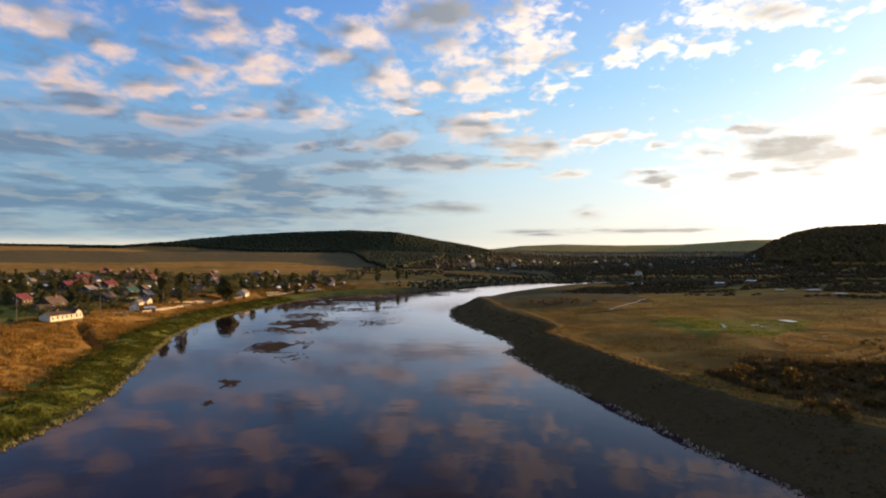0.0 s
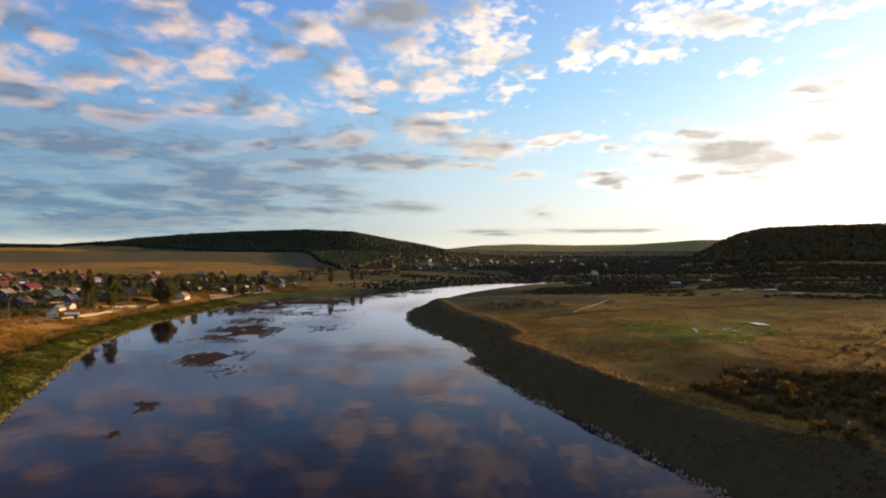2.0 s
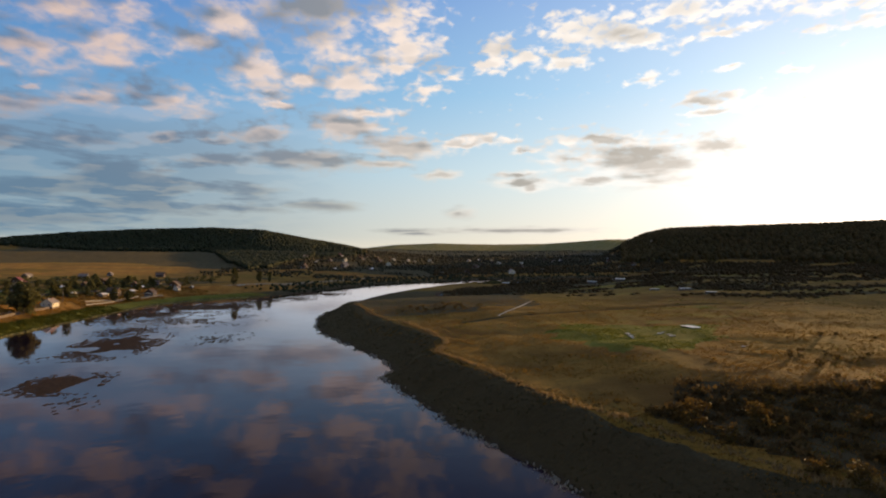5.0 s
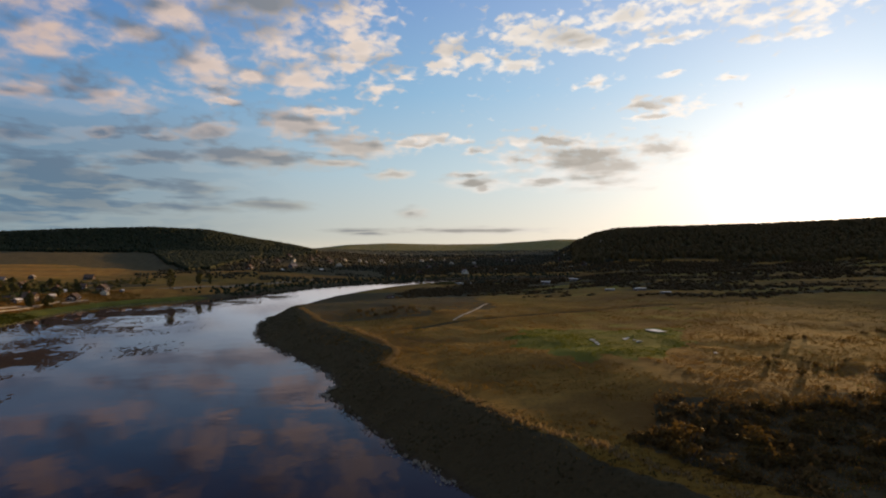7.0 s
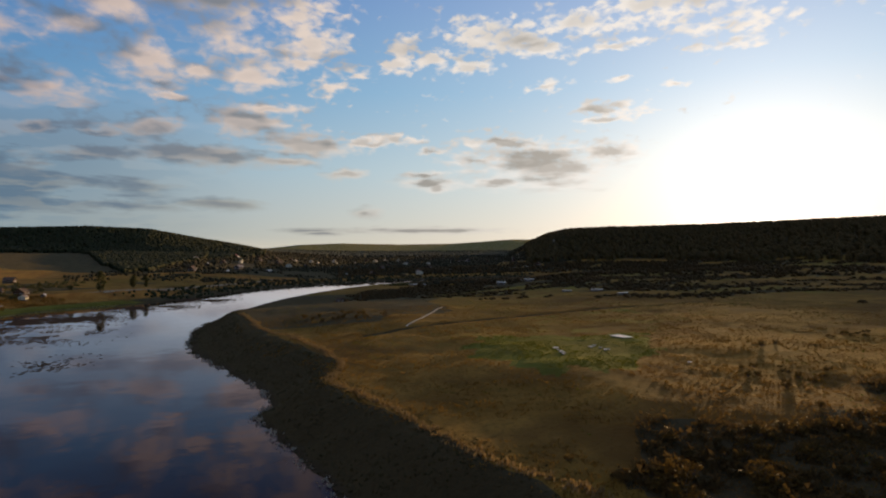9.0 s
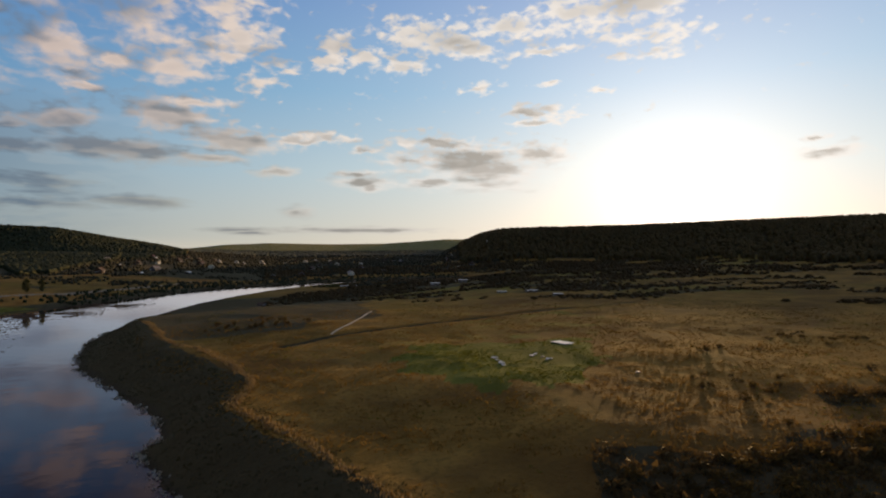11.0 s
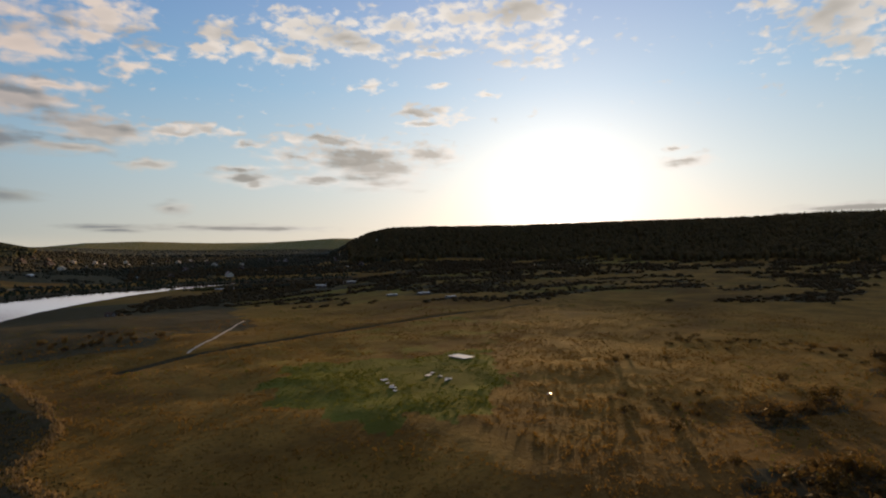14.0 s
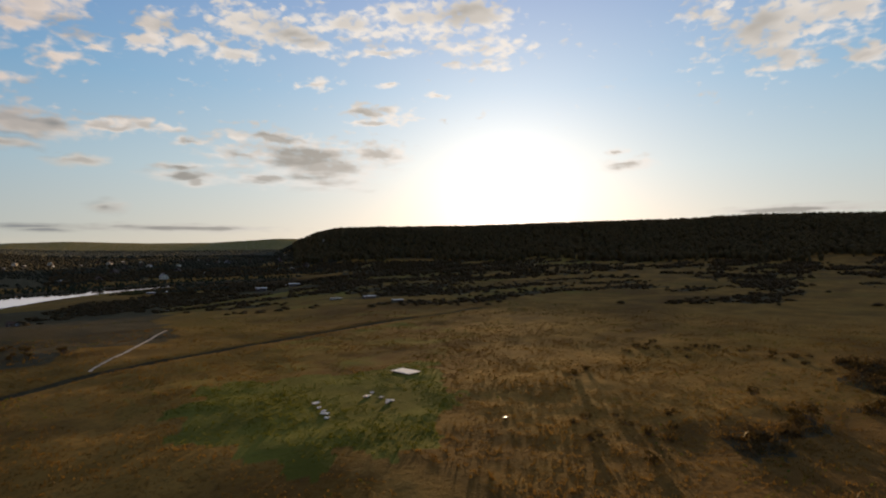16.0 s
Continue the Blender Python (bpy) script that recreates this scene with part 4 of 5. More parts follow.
def tree(label, tall, wide, seed, clumps=60, per=26, leaf=0.75, material=M_LEAF, category="tree"):
    g = random.Random(seed)
    root = thing("tree", label, category, "trees of the village")
    bm = bmesh.new()
    bend = Vector((g.uniform(-0.3, 0.3), g.uniform(-0.3, 0.3), 0))
    tube(bm, (0, 0, -0.4), bend + Vector((0, 0, tall * 0.35)), tall * 0.026, tall * 0.018, 7)
    tube(bm, bend + Vector((0, 0, tall * 0.35)), bend * 1.6 + Vector((0, 0, tall * 0.82)), tall * 0.018, tall * 0.005, 6)
    centres = []
    for i in range(clumps):
        f = g.uniform(0.0, 1.0)
        zz = tall * (0.13 + 0.83 * f)
        reach = wide * math.sin(math.pi * (0.16 + 0.80 * f)) ** 0.8 * g.uniform(0.25, 1.0)
        t = g.uniform(0, 2 * math.pi)
        c = Vector((math.cos(t) * reach, math.sin(t) * reach, zz)) + bend
        centres.append((c, wide * g.uniform(0.18, 0.34)))
        if i % 4 == 0:
            tube(bm, bend * 1.2 + Vector((0, 0, max(tall * 0.2, zz - reach * 0.8))), c, tall * 0.008, tall * 0.002, 4)
    part("trunk", bm, M_BARK, root, "grey-brown bark trunk")
    bm = bmesh.new()
    leaf_cloud(bm, centres, per, leaf, g, 0.2)
    part("crown", bm, material, root, "olive green autumn leaves")
    return root


def shrub(label, tall, wide, seed, clumps=16, per=22, leaf=0.22, material=M_SHRUB):
    g = random.Random(seed)
    root = thing("shrub", label, "shrub", "shrubs of the meadow")
    bm = bmesh.new()
    centres = []
    for i in range(clumps):
        t, q = g.uniform(0, 2 * math.pi), wide * math.sqrt(g.random()) * 0.8
        c = Vector((math.cos(t) * q, math.sin(t) * q, tall * (0.22 + 0.6 * g.random() * (1 - 0.5 * q / wide))))
        centres.append((c, wide * g.uniform(0.22, 0.4)))
        tube(bm, (c.x * 0.25, c.y * 0.25, -0.15), c, 0.035, 0.012, 4)
    part("stem", bm, M_BARK, root)
    bm = bmesh.new()
    leaf_cloud(bm, centres, per, leaf, g)
    part("foliage", bm, material, root, "rusty autumn foliage")
    return root


def put(ob, x, y, turn=0.0, size=1.0, sink=0.0):
    """Places a thing, or a copy of it once it has been placed, on the ground."""
    m = Matrix.Translation((x, y, ground_z(x, y) - sink)) @ Matrix.Rotation(turn, 4, "Z")
    if ob.name in PLACED:
        c = copy_thing(ob, m)
    else:
        PLACED.add(ob.name)
        c = ob
        ob.matrix_basis = m
    c.scale = (size, size, size)
    return c


PLACED = set()
TREES = [tree("broad leafy birch tree beside the village houses", 11, 3.3, 1), tree("tall narrow poplar tree near the river bank", 14, 3.0, 2, 66),
         tree("round willow tree among the gardens", 8, 3.6, 3, 60), tree("young slim birch tree by the fences", 9, 2.3, 4, 48)]
SHRUBS = [shrub("low rusty willow shrub in the meadow", 1.5, 1.2, 11), shrub("spreading dry shrub in the meadow", 1.1, 1.6, 12),
          shrub("upright willow shrub on the meadow rim", 2.2, 1.2, 13, 20)]
gr = random.Random(5)
# the landmark trees of the left bank
for kind_, tx, ty, s in ((1, -127.6, 257, 1.05), (1, -124.2, 267, 1.1), (0, -116, 303, 1.2), (0, -119, 305, 1.15), (2, -115.5, 301, 1.5), (2, -118, 306, 1.5), (1, -54.7, 467, 0.95),
                         (0, -40, 500, 0.8), (3, -33, 510, 0.9), (0, -104, 372, 0.7), (2, -98, 378, 0.8)):
    while shore(np.array([tx]), np.array([ty]))[0][0] < 9:
        tx -= 4
    put(TREES[kind_], tx, ty, gr.uniform(0, 6.28), s)


def free_spot(x, y, taken, gap):
    return all((x - a) ** 2 + (y - b) ** 2 > gap * gap for a, b in taken)


# ------------------------------------------------------------------ houses


def gable_roof(bm, half_w, half_l, eave, ridge, over, thick):
    """Two pitched slabs with overhang; the ridge runs along y."""
    for s in (-1, 1):
        slope = (ridge - eave) / half_w
        xe = s * (half_w + over)
        ze = eave - slope * over
        pts = [(xe, -half_l - over, ze), (xe, half_l + over, ze), (0, half_l + over, ridge), (0, -half_l - over, ridge)]
        lo = [bm.verts.new(p) for p in pts]
        hi = [bm.verts.new((a, b, c + thick)) for a, b, c in pts]
        if s < 0:
            lo.reverse(), hi.reverse()
        bm.faces.new(hi)
        bm.faces.new(list(reversed(lo)))
        for i in range(4):
            j = (i + 1) % 4
            bm.faces.new((lo[i], lo[j], hi[j], hi[i]))


def add_window(parent, x, y, z, w, h, axis, sign):
    """A framed window; axis x or y is the way that it faces."""
    bm = bmesh.new()
    t = 0.09
    for a0, a1, z0, z1 in ((-w / 2 - t, w / 2 + t, z - h / 2 - t, z - h / 2), (-w / 2 - t, w / 2 + t, z + h / 2, z + h / 2 + t),
                           (-w / 2 - t, -w / 2, z - h / 2, z + h / 2), (w / 2, w / 2 + t, z - h / 2, z + h / 2), (-0.03, 0.03, z - h / 2, z + h / 2)):
        if axis == "x":
            box(bm, x - 0.06, x + 0.06, y + a0, y + a1, z0, z1)
        else:
            box(bm, x + a0, x + a1, y - 0.06, y + 0.06, z0, z1)
    f = part("window", bm, M_TRIM, parent, "white painted window")
    bm = bmesh.new()
    if axis == "x":
        box(bm, x - 0.02, x + 0.025, y - w / 2, y + w / 2, z - h / 2, z + h / 2)
    else:
        box(bm, x - w / 2, x + w / 2, y - 0.02, y + 0.025, z - h / 2, z + h / 2)
    part("pane", bm, M_GLASS, f)


def house(label, half_w, half_l, wall, ridge, wall_m, roof_m, side_windows=3, chimney=True, category="house", name="house"):
    root = thing(name, label, category, "houses of the village")
    boxed("foundation", (-half_w - 0.08, half_w + 0.08, -half_l - 0.08, half_l + 0.08, -1.2, 0.3), M_WOOD, root)
    bm = bmesh.new()
    sec = [(-half_w, 0.3), (half_w, 0.3), (half_w, wall), (0, ridge - 0.03), (-half_w, wall)]
    a = [bm.verts.new((px, -half_l, pz)) for px, pz in sec]
    b = [bm.verts.new((px, half_l, pz)) for px, pz in sec]
    bm.faces.new(a)
    bm.faces.new(list(reversed(b)))
    for i in range(5):
        j = (i + 1) % 5
        bm.faces.new((b[i], b[j], a[j], a[i]))
    bmesh.ops.recalc_face_normals(bm, faces=bm.faces[:])
    part("wall", bm, wall_m, root)
    bm = bmesh.new()
    gable_roof(bm, half_w, half_l, wall, ridge, 0.45, 0.1)
    roof = part("roof", bm, roof_m, root)
    if chimney:
        bm = bmesh.new()
        box(bm, 0.3, 0.85, -0.3 + half_l * 0.3, 0.3 + half_l * 0.3, ridge - 0.9, ridge + 0.7)
        box(bm, 0.24, 0.91, -0.36 + half_l * 0.3, 0.36 + half_l * 0.3, ridge + 0.7, ridge + 0.8)
        part("chimney", bm, M_BRICK, roof)
    zc = 0.3 + (wall - 0.3) * 0.55
    for s in (-1, 1):
        for i in range(side_windows):
            yy = -half_l + (i + 0.5) * 2 * half_l / side_windows
            add_window(root, s * half_w, yy, zc, 0.9, 1.2, "x", s)
        for xx in ((-half_w * 0.45, half_w * 0.45) if half_w > 2 else (0,)):
            add_window(root, xx, s * half_l, zc, 0.85, 1.2, "y", s)
    return root


HOUSES = [house("log house with weathered slate roof in a garden", 3.2, 4.2, 2.9, 5.4, M_LOG, M_SLATE),
          house("white plastered house with grey metal roof", 3.4, 4.5, 3.0, 5.6, M_WHITE, M_GREYROOF),
          house("brown house with red metal roof", 3.6, 5.0, 2.9, 5.6, M_LOG, M_REDROOF),
          house("ochre board house with green metal roof", 3.6, 4.8, 3.0, 5.8, M_YELLOWWALL, M_GREENROOF),
          house("blue board house with grey metal roof", 3.1, 4.4, 2.8, 5.2, M_BLUEWALL, M_GREYROOF),
          house("low wooden shed with board roof", 1.9, 2.8, 2.0, 3.1, M_WOOD, M_BROWNROOF, 1, False, "shed", "shed"),
          house("low shed with pale sheet metal roof", 2.0, 3.4, 2.1, 3.0, M_WOOD, M_PALEMETAL, 1, False, "shed", "shed")]
VILLAGE = [(6, -289, 375), (4, -311, 415), (6, -245, 330), (6, -236, 338), (2, -223, 334), (2, -233, 360), (0, -206, 336), (2, -214, 362), (3, -166, 298),
           (6, -180, 339), (4, -146, 276), (2, -199, 480), (0, -140, 322), (0, -156, 386), (6, -146, 412), (5, -131, 352), (1, -104, 326),
           (0, -110, 391), (6, -104, 402), (0, -90, 405), (0, -88, 438), (6, -75, 402), (0, -126, 556), (5, -133, 164), (5, -146, 205), (0, -316, 567),
           (2, -335, 560), (4, -335, 468), (6, -212, 426), (0, -160, 232), (0, -150, 250), (5, -172, 256)]
taken = []
turns = (-0.1, 0.05, 1.45, -0.25, -0.15)
for i, (kind_, hx, hy) in enumerate(VILLAGE):
    while shore(np.array([hx]), np.array([hy]))[0][0] < 22:
        hx -= 4
    put(HOUSES[kind_], hx, hy, turns[i % 5] + gr.uniform(-0.12, 0.12), gr.uniform(0.70, 0.86), 0.1)
    taken.append((hx, hy))
put(HOUSES[1], -126, 229, 0.6, 0.5)
put(HOUSES[6], -123, 236, 1.9, 0.6)
taken += [(-126, 229), (-123, 236)]
# pale roofs and whitewashed gables seen among the gardens
for kind_, hx, hy, tn, s_ in ((6, -231.7, 328, 0.5, 0.9), (6, -225, 327, 0.45, 0.7), (6, -182.6, 341, 0.5, 0.8), (1, -131.7, 243, 0.55, 0.42), (1, -132.6, 251, 1.9, 0.45), (6, -276, 353, 0.5, 0.9),
                              (6, -144.6, 412, 0.4, 0.7), (3, -268, 359, 0.5, 0.7), (3, -163.6, 296, 0.5, 0.95), (2, -217, 325, 0.5, 0.85), (2, -203, 341, 0.45, 0.85), (2, -146, 278, 0.5, 0.8),
                              (0, -149, 214, 0.5, 0.9), (1, -169, 415, 0.5, 0.7), (1, -106.5, 389, 0.4, 0.55), (1, -100, 400, 2.0, 0.6), (1, -97, 409, 0.5, 0.5), (6, -112, 380, 0.4, 0.7),
                              (6, -160, 330, 0.5, 0.6), (6, -190, 372, 0.5, 0.6), (6, -246, 400, 0.5, 0.7), (6, -125, 375, 0.5, 0.6), (1, -85, 430, 0.5, 0.5), (6, -78, 440, 0.5, 0.5)):
    if free_spot(hx, hy, taken, 5.5):
        put(HOUSES[kind_], hx, hy, tn - 0.6, s_)
        taken.append((hx, hy))
made = 0
while made < 46:
    f = gr.random()
    hy = 235 + 340 * f
    hx = gr.uniform(-250 - 150 * f, -118 + 40 * f)
    if shore(np.array([hx]), np.array([hy]))[0][0] > 38 and free_spot(hx, hy, taken, 12.5):
        put(HOUSES[gr.choice((0, 0, 0, 0, 2, 4, 5, 5, 6))], hx, hy, gr.choice(turns) + gr.uniform(-0.15, 0.15), gr.uniform(0.62, 0.85))
        taken.append((hx, hy))
        made += 1


def white_house():
    """The long whitewashed house with its cross gable on the brow of the bank."""
    root = thing("house", "long whitewashed house with dark roof above the river bank", "house", "houses of the village")
    boxed("foundation", (-3.1, 3.1, -8.6, 8.6, -1.5, 0.3), M_WOOD, root)
    for nm, cy, hw, hl, wall, ridge, cross in (("wall", -1.6, 3.0, 6.9, 2.9, 4.3, False), ("wall", 6.2, 2.3, 3.15, 3.0, 5.0, True)):
        bm = bmesh.new()
        sec = [(-hw, 0.3), (hw, 0.3), (hw, wall), (0, ridge - 0.03), (-hw, wall)]
        pts = [[(px, cy + e * hl, pz) if not cross else (e * hl, cy + px, pz) for px, pz in sec] for e in (-1, 1)]
        a, b = ([bm.verts.new(p) for p in q] for q in pts)
        bm.faces.new(a)
        bm.faces.new(list(reversed(b)))
        for i in range(5):
            j = (i + 1) % 5
            bm.faces.new((b[i], b[j], a[j], a[i]))
        bmesh.ops.recalc_face_normals(bm, faces=bm.faces[:])
        part(nm, bm, M_WHITE, root)
        bm = bmesh.new()
        gable_roof(bm, hw, hl, wall, ridge, 0.4, 0.1)
        if cross:
            bmesh.ops.rotate(bm, verts=bm.verts[:], cent=(0, 0, 0), matrix=Matrix.Rotation(math.pi / 2, 3, "Z"))
        bmesh.ops.translate(bm, verts=bm.verts[:], vec=(0, cy, 0))
        part("roof", bm, M_BROWNROOF, root)
    for i in range(5):
        add_window(root, 3.0, -7.2 + 2.4 * i, 1.75, 0.9, 1.2, "x", 1)
    for yy in (5.2, 7.2):
        add_window(root, 3.15, yy, 1.8, 0.85, 1.2, "x", 1)
    bm = bmesh.new()
    box(bm, -0.9, -0.35, -2.0, -1.4, 3.2, 5.1)
    part("chimney", bm, M_BRICK, root)
    return root


put(white_house(), -125.2, 184.3, -0.2, 0.72)
taken += [(-129, 186), (-122, 176), (-124, 190), (-118, 182)]

# barns with pale roofs across the right-hand meadow
BARN = house("long barn with pale metal roof among the fields", 3.6, 8.0, 2.9, 3.4, M_WOOD, M_PALEMETAL, 4, False, "barn", "barn")
WIDE_BARN = house("tall barn with pale metal roof above the thickets", 2.6, 4.0, 2.7, 3.0, M_WOOD, M_PALEMETAL, 2, False, "barn", "barn")
for bx, by in ((221, 448), (248, 451)):
    put(WIDE_BARN, bx, by, 1.05, 0.85)
    taken.append((bx, by))
for bx, by, tn, s in ((183, 305, 1.2, 0.3), (196, 297, 1.2, 0.36), (196, 277, 1.25, 0.3),
                      (182, 545, 1.2, 0.4), (260, 480, 1.4, 0.4)):
    put(BARN, bx, by, tn, s)
    taken.append((bx, by))

put(HOUSES[5], 68, 326, 0.5, 0.6)

# the town beyond the bend
made = 0
while made < 62:
    a_, r_ = radians(gr.uniform(-33, 1)), gr.uniform(660, 1350)
    hx, hy = -math.sin(a_) * r_, math.cos(a_) * r_ + 20
    if shore(np.array([hx]), np.array([hy]))[0][0] > 22 and free_spot(hx, hy, taken, 17):
        put(HOUSES[gr.choice((0, 0, 2, 1, 4, 6, 6, 6))], hx, hy, gr.uniform(-0.8, 0.0), gr.uniform(0.8, 1.2))
        taken.append((hx, hy))
        made += 1


def church():
    root = thing("church", "small white church with a tower beyond the bend", "church")
    boxed("nave", (-4.5, 4.5, -8, 8, -1, 7.5), M_WHITE, root, "white plastered nave")
    bm = bmesh.new()
    gable_roof(bm, 4.5, 8, 7.5, 10.5, 0.4, 0.15)
    part("roof", bm, M_GREYROOF, root)
    boxed("tower", (-2.4, 2.4, 8, 12.8, -1, 14), M_WHITE, root, "white bell tower")
    bm = bmesh.new()
    tube(bm, (0, 10.4, 14), (0, 10.4, 19), 2.9, 0.15, 8)
    part("spire", bm, M_GREENROOF, root)
    return root


put(church(), *CHURCH, -0.5, 0.42)

# ------------------------------------------------------------------ village trees and shrubs
placed = 0
while placed < 150:
    f = gr.random() ** 0.8
    tx, ty = gr.uniform(-260 - 170 * f, -112 + 45 * f), 205 + 290 * f
    if shore(np.array([tx]), np.array([ty]))[0][0] > 30 and free_spot(tx, ty, taken, 6.5):
        put(TREES[gr.choice((0, 2, 2, 3))], tx, ty, gr.uniform(0, 6.28), gr.uniform(0.35, 0.78))
        placed += 1


def bushes(name, label, material, x, y, tall, wide, leaves=110, leaf=0.2, seed=1):
    """Many small bushes joined: each a dome of loose leaves."""
    g = np.random.RandomState(seed)
    n = len(x)
    x, y, z, tall, wide = (np.repeat(q, leaves)[:, None] for q in (x, y, height(x, y), tall, wide))
    m = n * leaves
    d = g.normal(0, 1, (m, 3))
    d /= np.linalg.norm(d, axis=1)[:, None]
    d[:, 2] = np.abs(d[:, 2])
    d *= g.uniform(0.45, 1.05, (m, 1)) * (0.75 + 0.5 * g.rand(n, 5, 1)[np.arange(m) // leaves, (np.arctan2(d[:, 1], d[:, 0]) * 0.79 + 2.5).astype(int)])
    c = np.concatenate([x + d[:, :1] * wide, y + d[:, 1:2] * wide, z + d[:, 2:] * tall], 1)
    size = leaf * wide * g.uniform(0.6, 1.4, (m, 1))
    v = np.stack([c + g.normal(0, 0.7, (m, 3)) * size for _ in range(3)], 1)
    f = np.arange(3 * m).reshape(-1, 3)
    return tagged(new(name, mesh_from(name, v.reshape(-1, 3), f, material)), label, "shrub", kind="stuff")


g1 = np.random.RandomState(71)
f_ = g1.rand(1500) ** 0.8
bx_, by_ = -240 - 150 * f_ + g1.rand(1500) * (122 + 195 * f_), 165 + 380 * f_
k_ = (shore(bx_, by_)[0] > 32) & (fbm(bx_ / 25, by_ / 25) > 0.36) & (np.hypot(bx_ + 124, by_ - 182) > 13)
bushes("garden_bushes", "dark green garden bushes and hedges between the houses", M_LEAF, bx_[k_], by_[k_], g1.uniform(0.9, 2.6, k_.sum()), g1.uniform(1.0, 2.6, k_.sum()), 100, 0.26, 72)
placed = 0
while placed < 230:
    sx, sy = gr.uniform(44, 170), gr.uniform(45, 150)
    here = np.array([sx]), np.array([sy])
    edge = 106 + 5 * math.sin(sx * 0.13) - 0.25 * max(0, 60 - sx)
    thin = fbm(here[0] / 20, here[1] / 20)[0] + gr.uniform(-0.1, 0.1)
    if shore(*here)[0][0] > 14 and (sy < edge and thin > 0.40 or sy >= edge and thin > 0.64):
        put(SHRUBS[gr.choice((0, 1, 1, 2))], sx, sy, gr.uniform(0, 6.28), gr.uniform(0.7, 1.7) if sy < edge else gr.uniform(0.4, 0.8))
        placed += 1
for sx, sy in [(gr.uniform(36, 66), gr.uniform(240, 262)) for _ in range(26)] + [(gr.uniform(50, 66), gr.uniform(97, 104)) for _ in range(8)]:
    put(SHRUBS[gr.choice((0, 2))], sx, sy, gr.uniform(0, 6.28), gr.uniform(0.45, 0.85))

def scrub_belt():
    g = np.random.RandomState(81)
    x, y = g.uniform(40, 190, 7000), g.uniform(30, 120, 7000)
    k = scrub(x, y, shore(x, y)[0])
    x, y = x[k][:2600], y[k][:2600]
    bushes("scrub", "dense dark brown scrub in the hollow behind the river bank", M_SCRUB, x, y, g.uniform(0.5, 1.5, len(x)), g.uniform(0.7, 1.5, len(x)), 44, 0.26, 82)


scrub_belt()


def river_mouth_clump():
    """A dark clump of willows round pale sheds where the far reach of the river goes out of sight."""
    g = np.random.RandomState(83)
    x, y = 173 + g.normal(0, 3.2, 40), 556 + g.normal(0, 4, 40)
    k = shore(x, y)[0] > 3
    bushes("willows", "dark clump of willows at the end of the point", M_LEAF, x[k], y[k], g.uniform(1.2, 2.8, k.sum()), g.uniform(1.5, 2.6, k.sum()), 90, 0.24, 84)
    for hx, hy, tn, s_ in ((181, 549, -0.4, 0.4), (193, 545, -0.5, 0.45)):
        put(HOUSES[6], hx, hy, tn, s_)


river_mouth_clump()

forest("town_trees", "garden trees between the houses of the far town", -34, 4, 760, 1600, 10000, 3.8,
       lambda x, y, r, az: (shore(x, y)[0] > 170) & ((np.abs(x - CHURCH[0]) > 14) | (y > CHURCH[1] + 5)) & (fbm(x / 45, y / 45) > 0.36), 2.3, M_TOWN)
forest("town_hedges", "low hedges and gardens behind the far river bank", -34, 10, 560, 1000, 9000, 2.6,
       lambda x, y, r, az: (shore(x, y)[0] > 20) & (shore(x, y)[0] < 200) & (fbm(x / 35, y / 35) > 0.44), 2.0, M_TOWN)
def soft_thicket(x, y, r, az):
    return (shore(x, y)[0] > 40) & barn_view(x, y) & thicket(x + rng.normal(0, 5, len(x)), y + rng.normal(0, 4, len(x)), r, az)


forest("low_thicket", "low brown scrub across the fields of the point", -100, -12, 300, 540, 16000, 1.6, soft_thicket, 3.6, M_THICKET)
forest("valley_thicket", "dark thickets along the fields below the ridge", -100, -12, 520, 980, 20000, 3.2, soft_thicket, 2.6, M_THICKET)
forest("river_thicket", "low dark willow thicket on the far river bank", -30, 6, 440, 900, 9000, 2.4,
       lambda x, y, r, az: (shore(x, y)[0] > 1) & (shore(x, y)[0] < 30) & shore(x, y)[1], 1.7, M_FOREST)

# ------------------------------------------------------------------ poles, fences, sheds and scraps


def pole():
    root = thing("utility_pole", "grey wooden utility pole on the bank brow", "pole", "utility poles")
    bm = bmesh.new()
    tube(bm, (0, 0, -0.8), (0, 0, 8.4), 0.15, 0.10, 8)
    part("post", bm, M_WOOD, root)
    boxed("crossarm", (-0.9, 0.9, -0.05, 0.05, 7.7, 7.82), M_WOOD, root)
    for ix in (-0.8, 0.8, 0):
        bm = bmesh.new()
        tube(bm, (ix, 0, 7.82 if ix else 8.4), (ix, 0, 8.02 if ix else 8.6), 0.05, 0.03, 6)
        part("insulator", bm, M_TRIM, root)
    return root


P = pole()
for px, py in ((-131, 172.5), (-124.5, 204), (-124, 249), (-120.5, 272), (-122.5, 280), (-121, 314), (-118, 345), (-170, 300), (-185, 380)):
    put(P, px, py, 0.6)


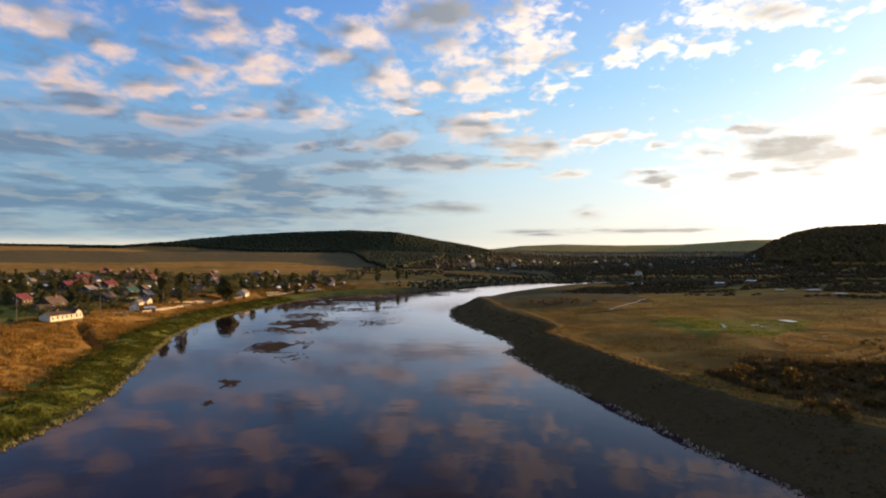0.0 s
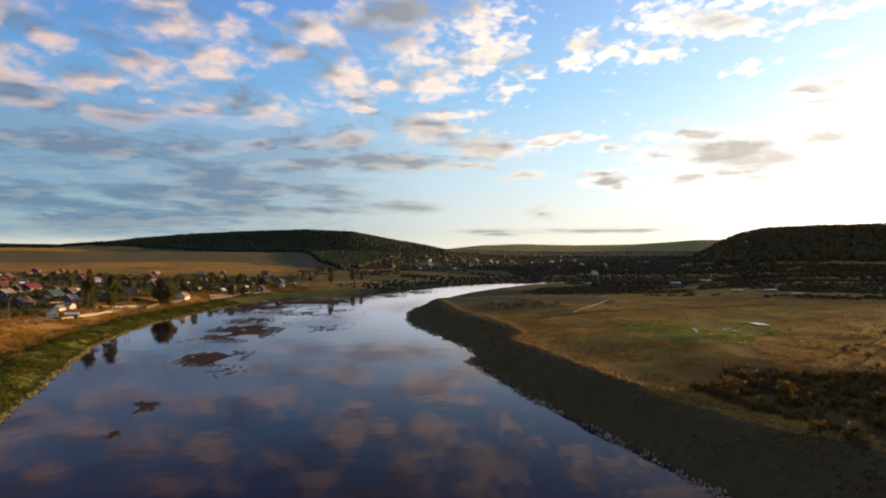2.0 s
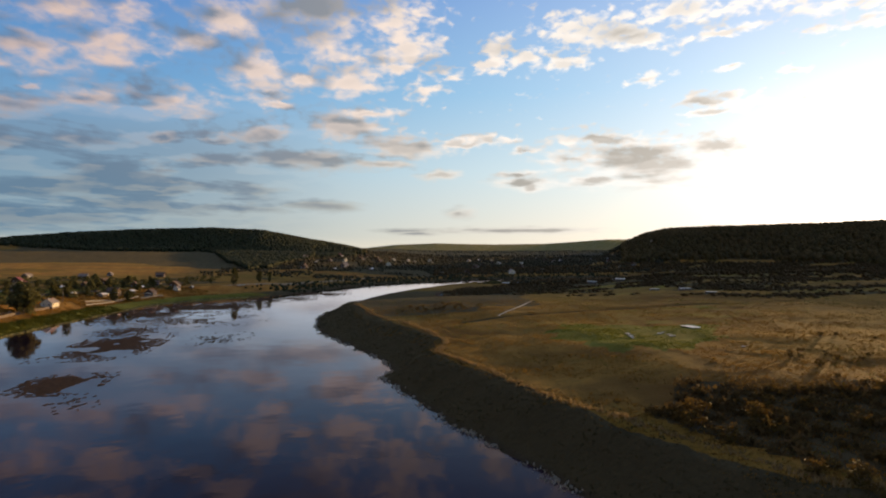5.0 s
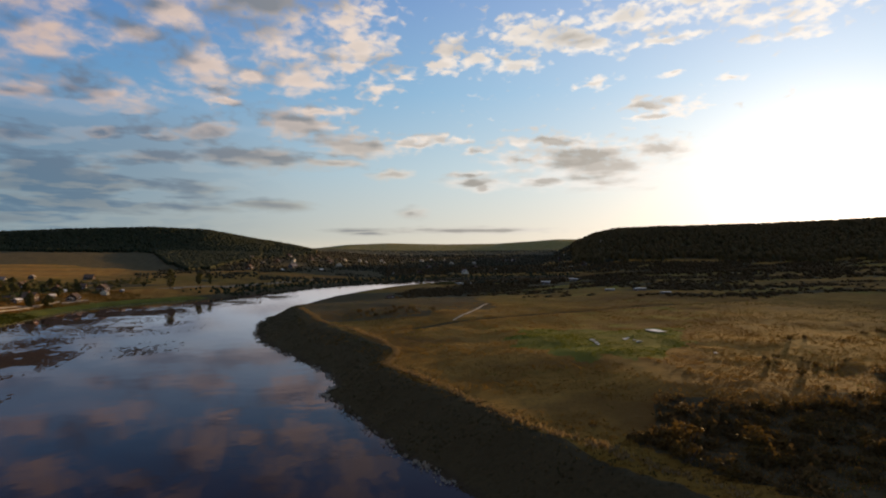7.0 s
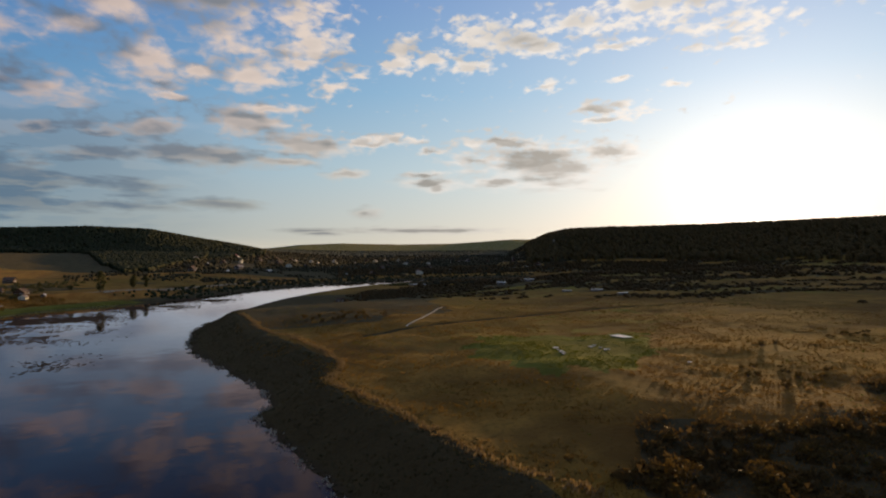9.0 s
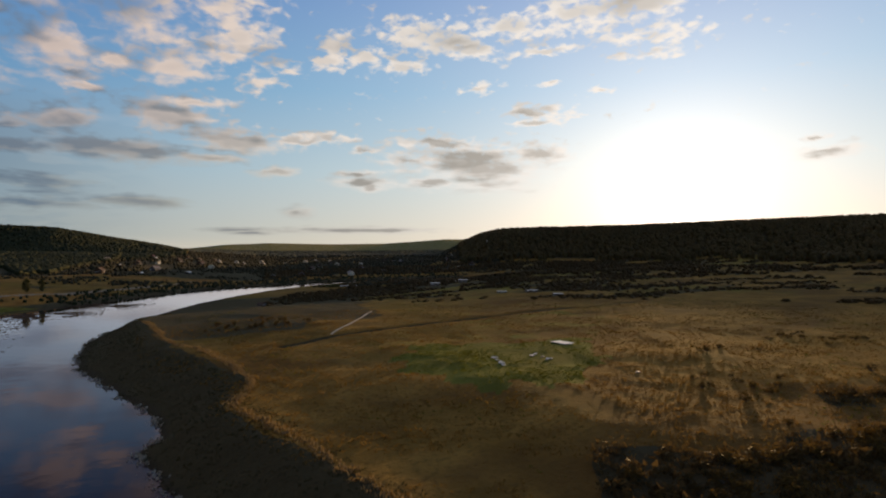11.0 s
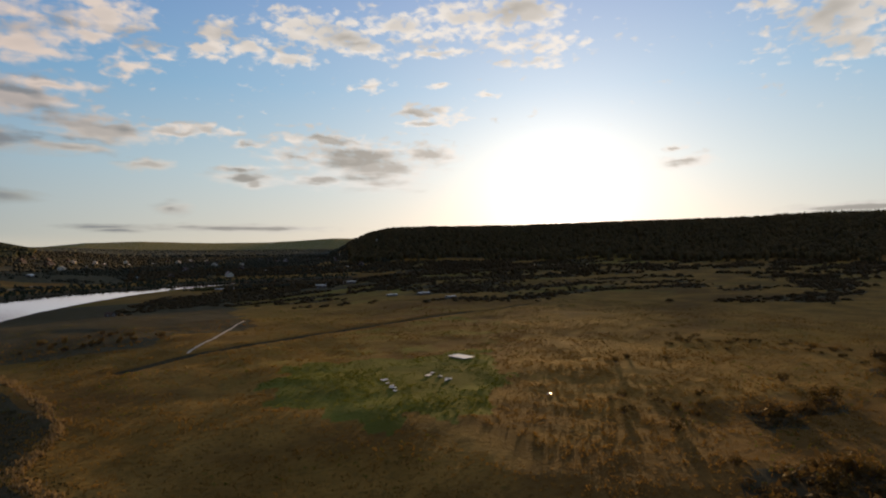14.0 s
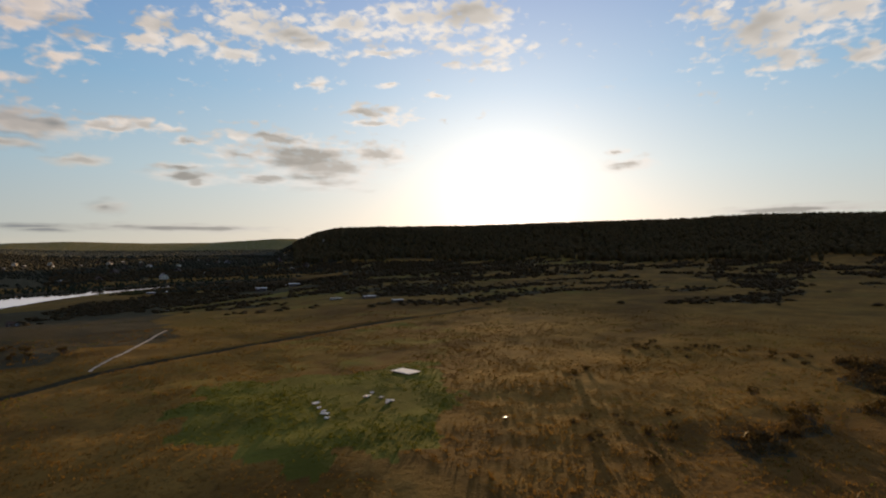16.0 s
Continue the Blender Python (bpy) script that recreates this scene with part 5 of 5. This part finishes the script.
def fence_run(x0, y0, x1, y1, material, label, tall=1.2):
    """A board fence: posts and boards follow the ground."""
    root = thing("fence", label, "fence", "garden fences")
    length = math.hypot(x1 - x0, y1 - y0)
    n = max(2, int(length / 2.5))
    tn = math.atan2(y1 - y0, x1 - x0)
    for i in range(n + 1):
        fx, fy = x0 + (x1 - x0) * i / n, y0 + (y1 - y0) * i / n
        fz = ground_z(fx, fy)
        p_ = boxed("post", (-0.06, 0.06, -0.06, 0.06, -0.4, tall + 0.1), M_WOOD, root)
        p_.matrix_basis = pose(fx, fy, fz, 0, 0, math.degrees(tn))
        if i < n:
            gx, gy = x0 + (x1 - x0) * (i + 1) / n, y0 + (y1 - y0) * (i + 1) / n
            gz = ground_z(gx, gy)
            bm = bmesh.new()
            nx, ny = -math.sin(tn) * 0.02, math.cos(tn) * 0.02
            rows_ = []
            for k in range(9):
                px_, py_, pz_ = fx + (gx - fx) * k / 8, fy + (gy - fy) * k / 8, fz + (gz - fz) * k / 8
                top_ = pz_ + tall - 0.03 * (k % 2)
                rows_.append([bm.verts.new(q) for q in ((px_ - nx, py_ - ny, pz_ + 0.05), (px_ - nx, py_ - ny, top_), (px_ + nx, py_ + ny, top_), (px_ + nx, py_ + ny, pz_ + 0.05))])
            for ra, rb in zip(rows_[:-1], rows_[1:]):
                for q in range(4):
                    bm.faces.new((ra[q], rb[q], rb[(q + 1) % 4], ra[(q + 1) % 4]))
            bm.faces.new(rows_[0])
            bm.faces.new(list(reversed(rows_[-1])))
            bmesh.ops.recalc_face_normals(bm, faces=bm.faces[:])
            part("panel", bm, material, root)
    return root


fence_run(-122, 228, -121, 262, M_FENCE, "whitewashed board fence along the bank brow", 0.9)
fence_run(-117, 285, -114, 330, M_WOOD, "grey board fence along the gardens", 1.2)
fence_run(-108, 345, -98, 395, M_FENCE, "pale board fence near the shore houses", 0.9)
for ax, ay, bx, by in ((-112, 355, -100, 385), (-96, 392, -88, 408), (-128, 262, -121, 284), (-205, 330, -198, 340), (-150, 262, -146, 271), (-236, 352, -226, 366), (-172, 392, -160, 410), (-52, 462, -47, 469)):
    fence_run(ax, ay, bx, by, M_FENCE, "low whitewashed fence beside a garden", 0.9)
fence_run(-178, 322, -150, 345, M_WOOD, "old grey garden fence", 1.2)
fence_run(-150, 300, -130, 312, M_WOOD, "old grey garden fence", 1.2)
fence_run(-205, 352, -240, 372, M_WOOD, "old grey garden fence", 1.2)
fence_run(-140, 365, -120, 400, M_WOOD, "old grey garden fence", 1.2)
fence_run(-136, 206, -150, 235, M_WOOD, "old grey garden fence", 1.3)
fence_run(-160, 262, -195, 300, M_WOOD, "old grey garden fence", 1.3)
fence_run(-190, 310, -240, 318, M_WOOD, "old grey garden fence", 1.3)


def field_shed():
    root = thing("field_shed", "low field shed with flat pale metal roof", "shed")
    bm = bmesh.new()
    box(bm, -1.3, 1.3, -2.1, 2.1, -0.5, 0.5)
    part("wall", bm, M_WOOD, root, "weathered board walls")
    bm = bmesh.new()
    for i in range(4):
        box(bm, -1.6, 1.6, -2.5 + i * 1.25, -2.5 + i * 1.25 + 1.23, 0.52 + 0.012 * (i % 2), 0.56 + 0.012 * (i % 2))
    part("roof", bm, M_PALEMETAL, root, "flat pale sheet metal roof")
    return root


put(field_shed(), 102, 165.8, 0.05, 0.95, 0.2)


def scrap(label, w, l, lift, seed):
    g = random.Random(seed)
    root = thing("scrap_sheet", label, "scrap", "scraps on the field")
    bm = bmesh.new()
    nx, ny = 4, 3
    grid = [[bm.verts.new((w * (i / nx - 0.5), l * (j / ny - 0.5), lift + 0.12 * g.random())) for j in range(ny + 1)] for i in range(nx + 1)]
    for i in range(nx):
        for j in range(ny):
            bm.faces.new((grid[i][j], grid[i + 1][j], grid[i + 1][j + 1], grid[i][j + 1]))
    r = bmesh.ops.extrude_face_region(bm, geom=bm.faces[:])
    bmesh.ops.translate(bm, verts=[v for v in r["geom"] if isinstance(v, bmesh.types.BMVert)], vec=(0, 0, 0.05))
    bmesh.ops.recalc_face_normals(bm, faces=bm.faces[:])
    part("sheet", bm, M_PALEMETAL, root)
    boxed("prop", (-w * 0.3, w * 0.3, -l * 0.3, l * 0.3, -0.2, lift + 0.02), M_WOOD, root)
    return root


S1, S2 = scrap("bent pale metal sheet lying on the field", 1.2, 0.8, 0.12, 1), scrap("small pale metal scrap on timber", 0.7, 0.6, 0.1, 2)
for k_, jx, jy, tn in ((S1, 80, 160.6, 0.2), (S2, 79, 158.2, 1.1), (S2, 78.2, 155.8, 0.7), (S1, 77.6, 154.6, 2.0), (S1, 87.1, 157.8, 0.4), (S2, 89.0, 159.0, 1.4),
                       (S2, 88.0, 155.6, 0.1), (S1, 87.6, 153.0, 2.4), (S2, 86.6, 152.4, 0.9), (S2, 92.4, 135.7, 0.3), (S2, 76.5, 152.6, 1.9)):
    put(k_, jx, jy, tn)
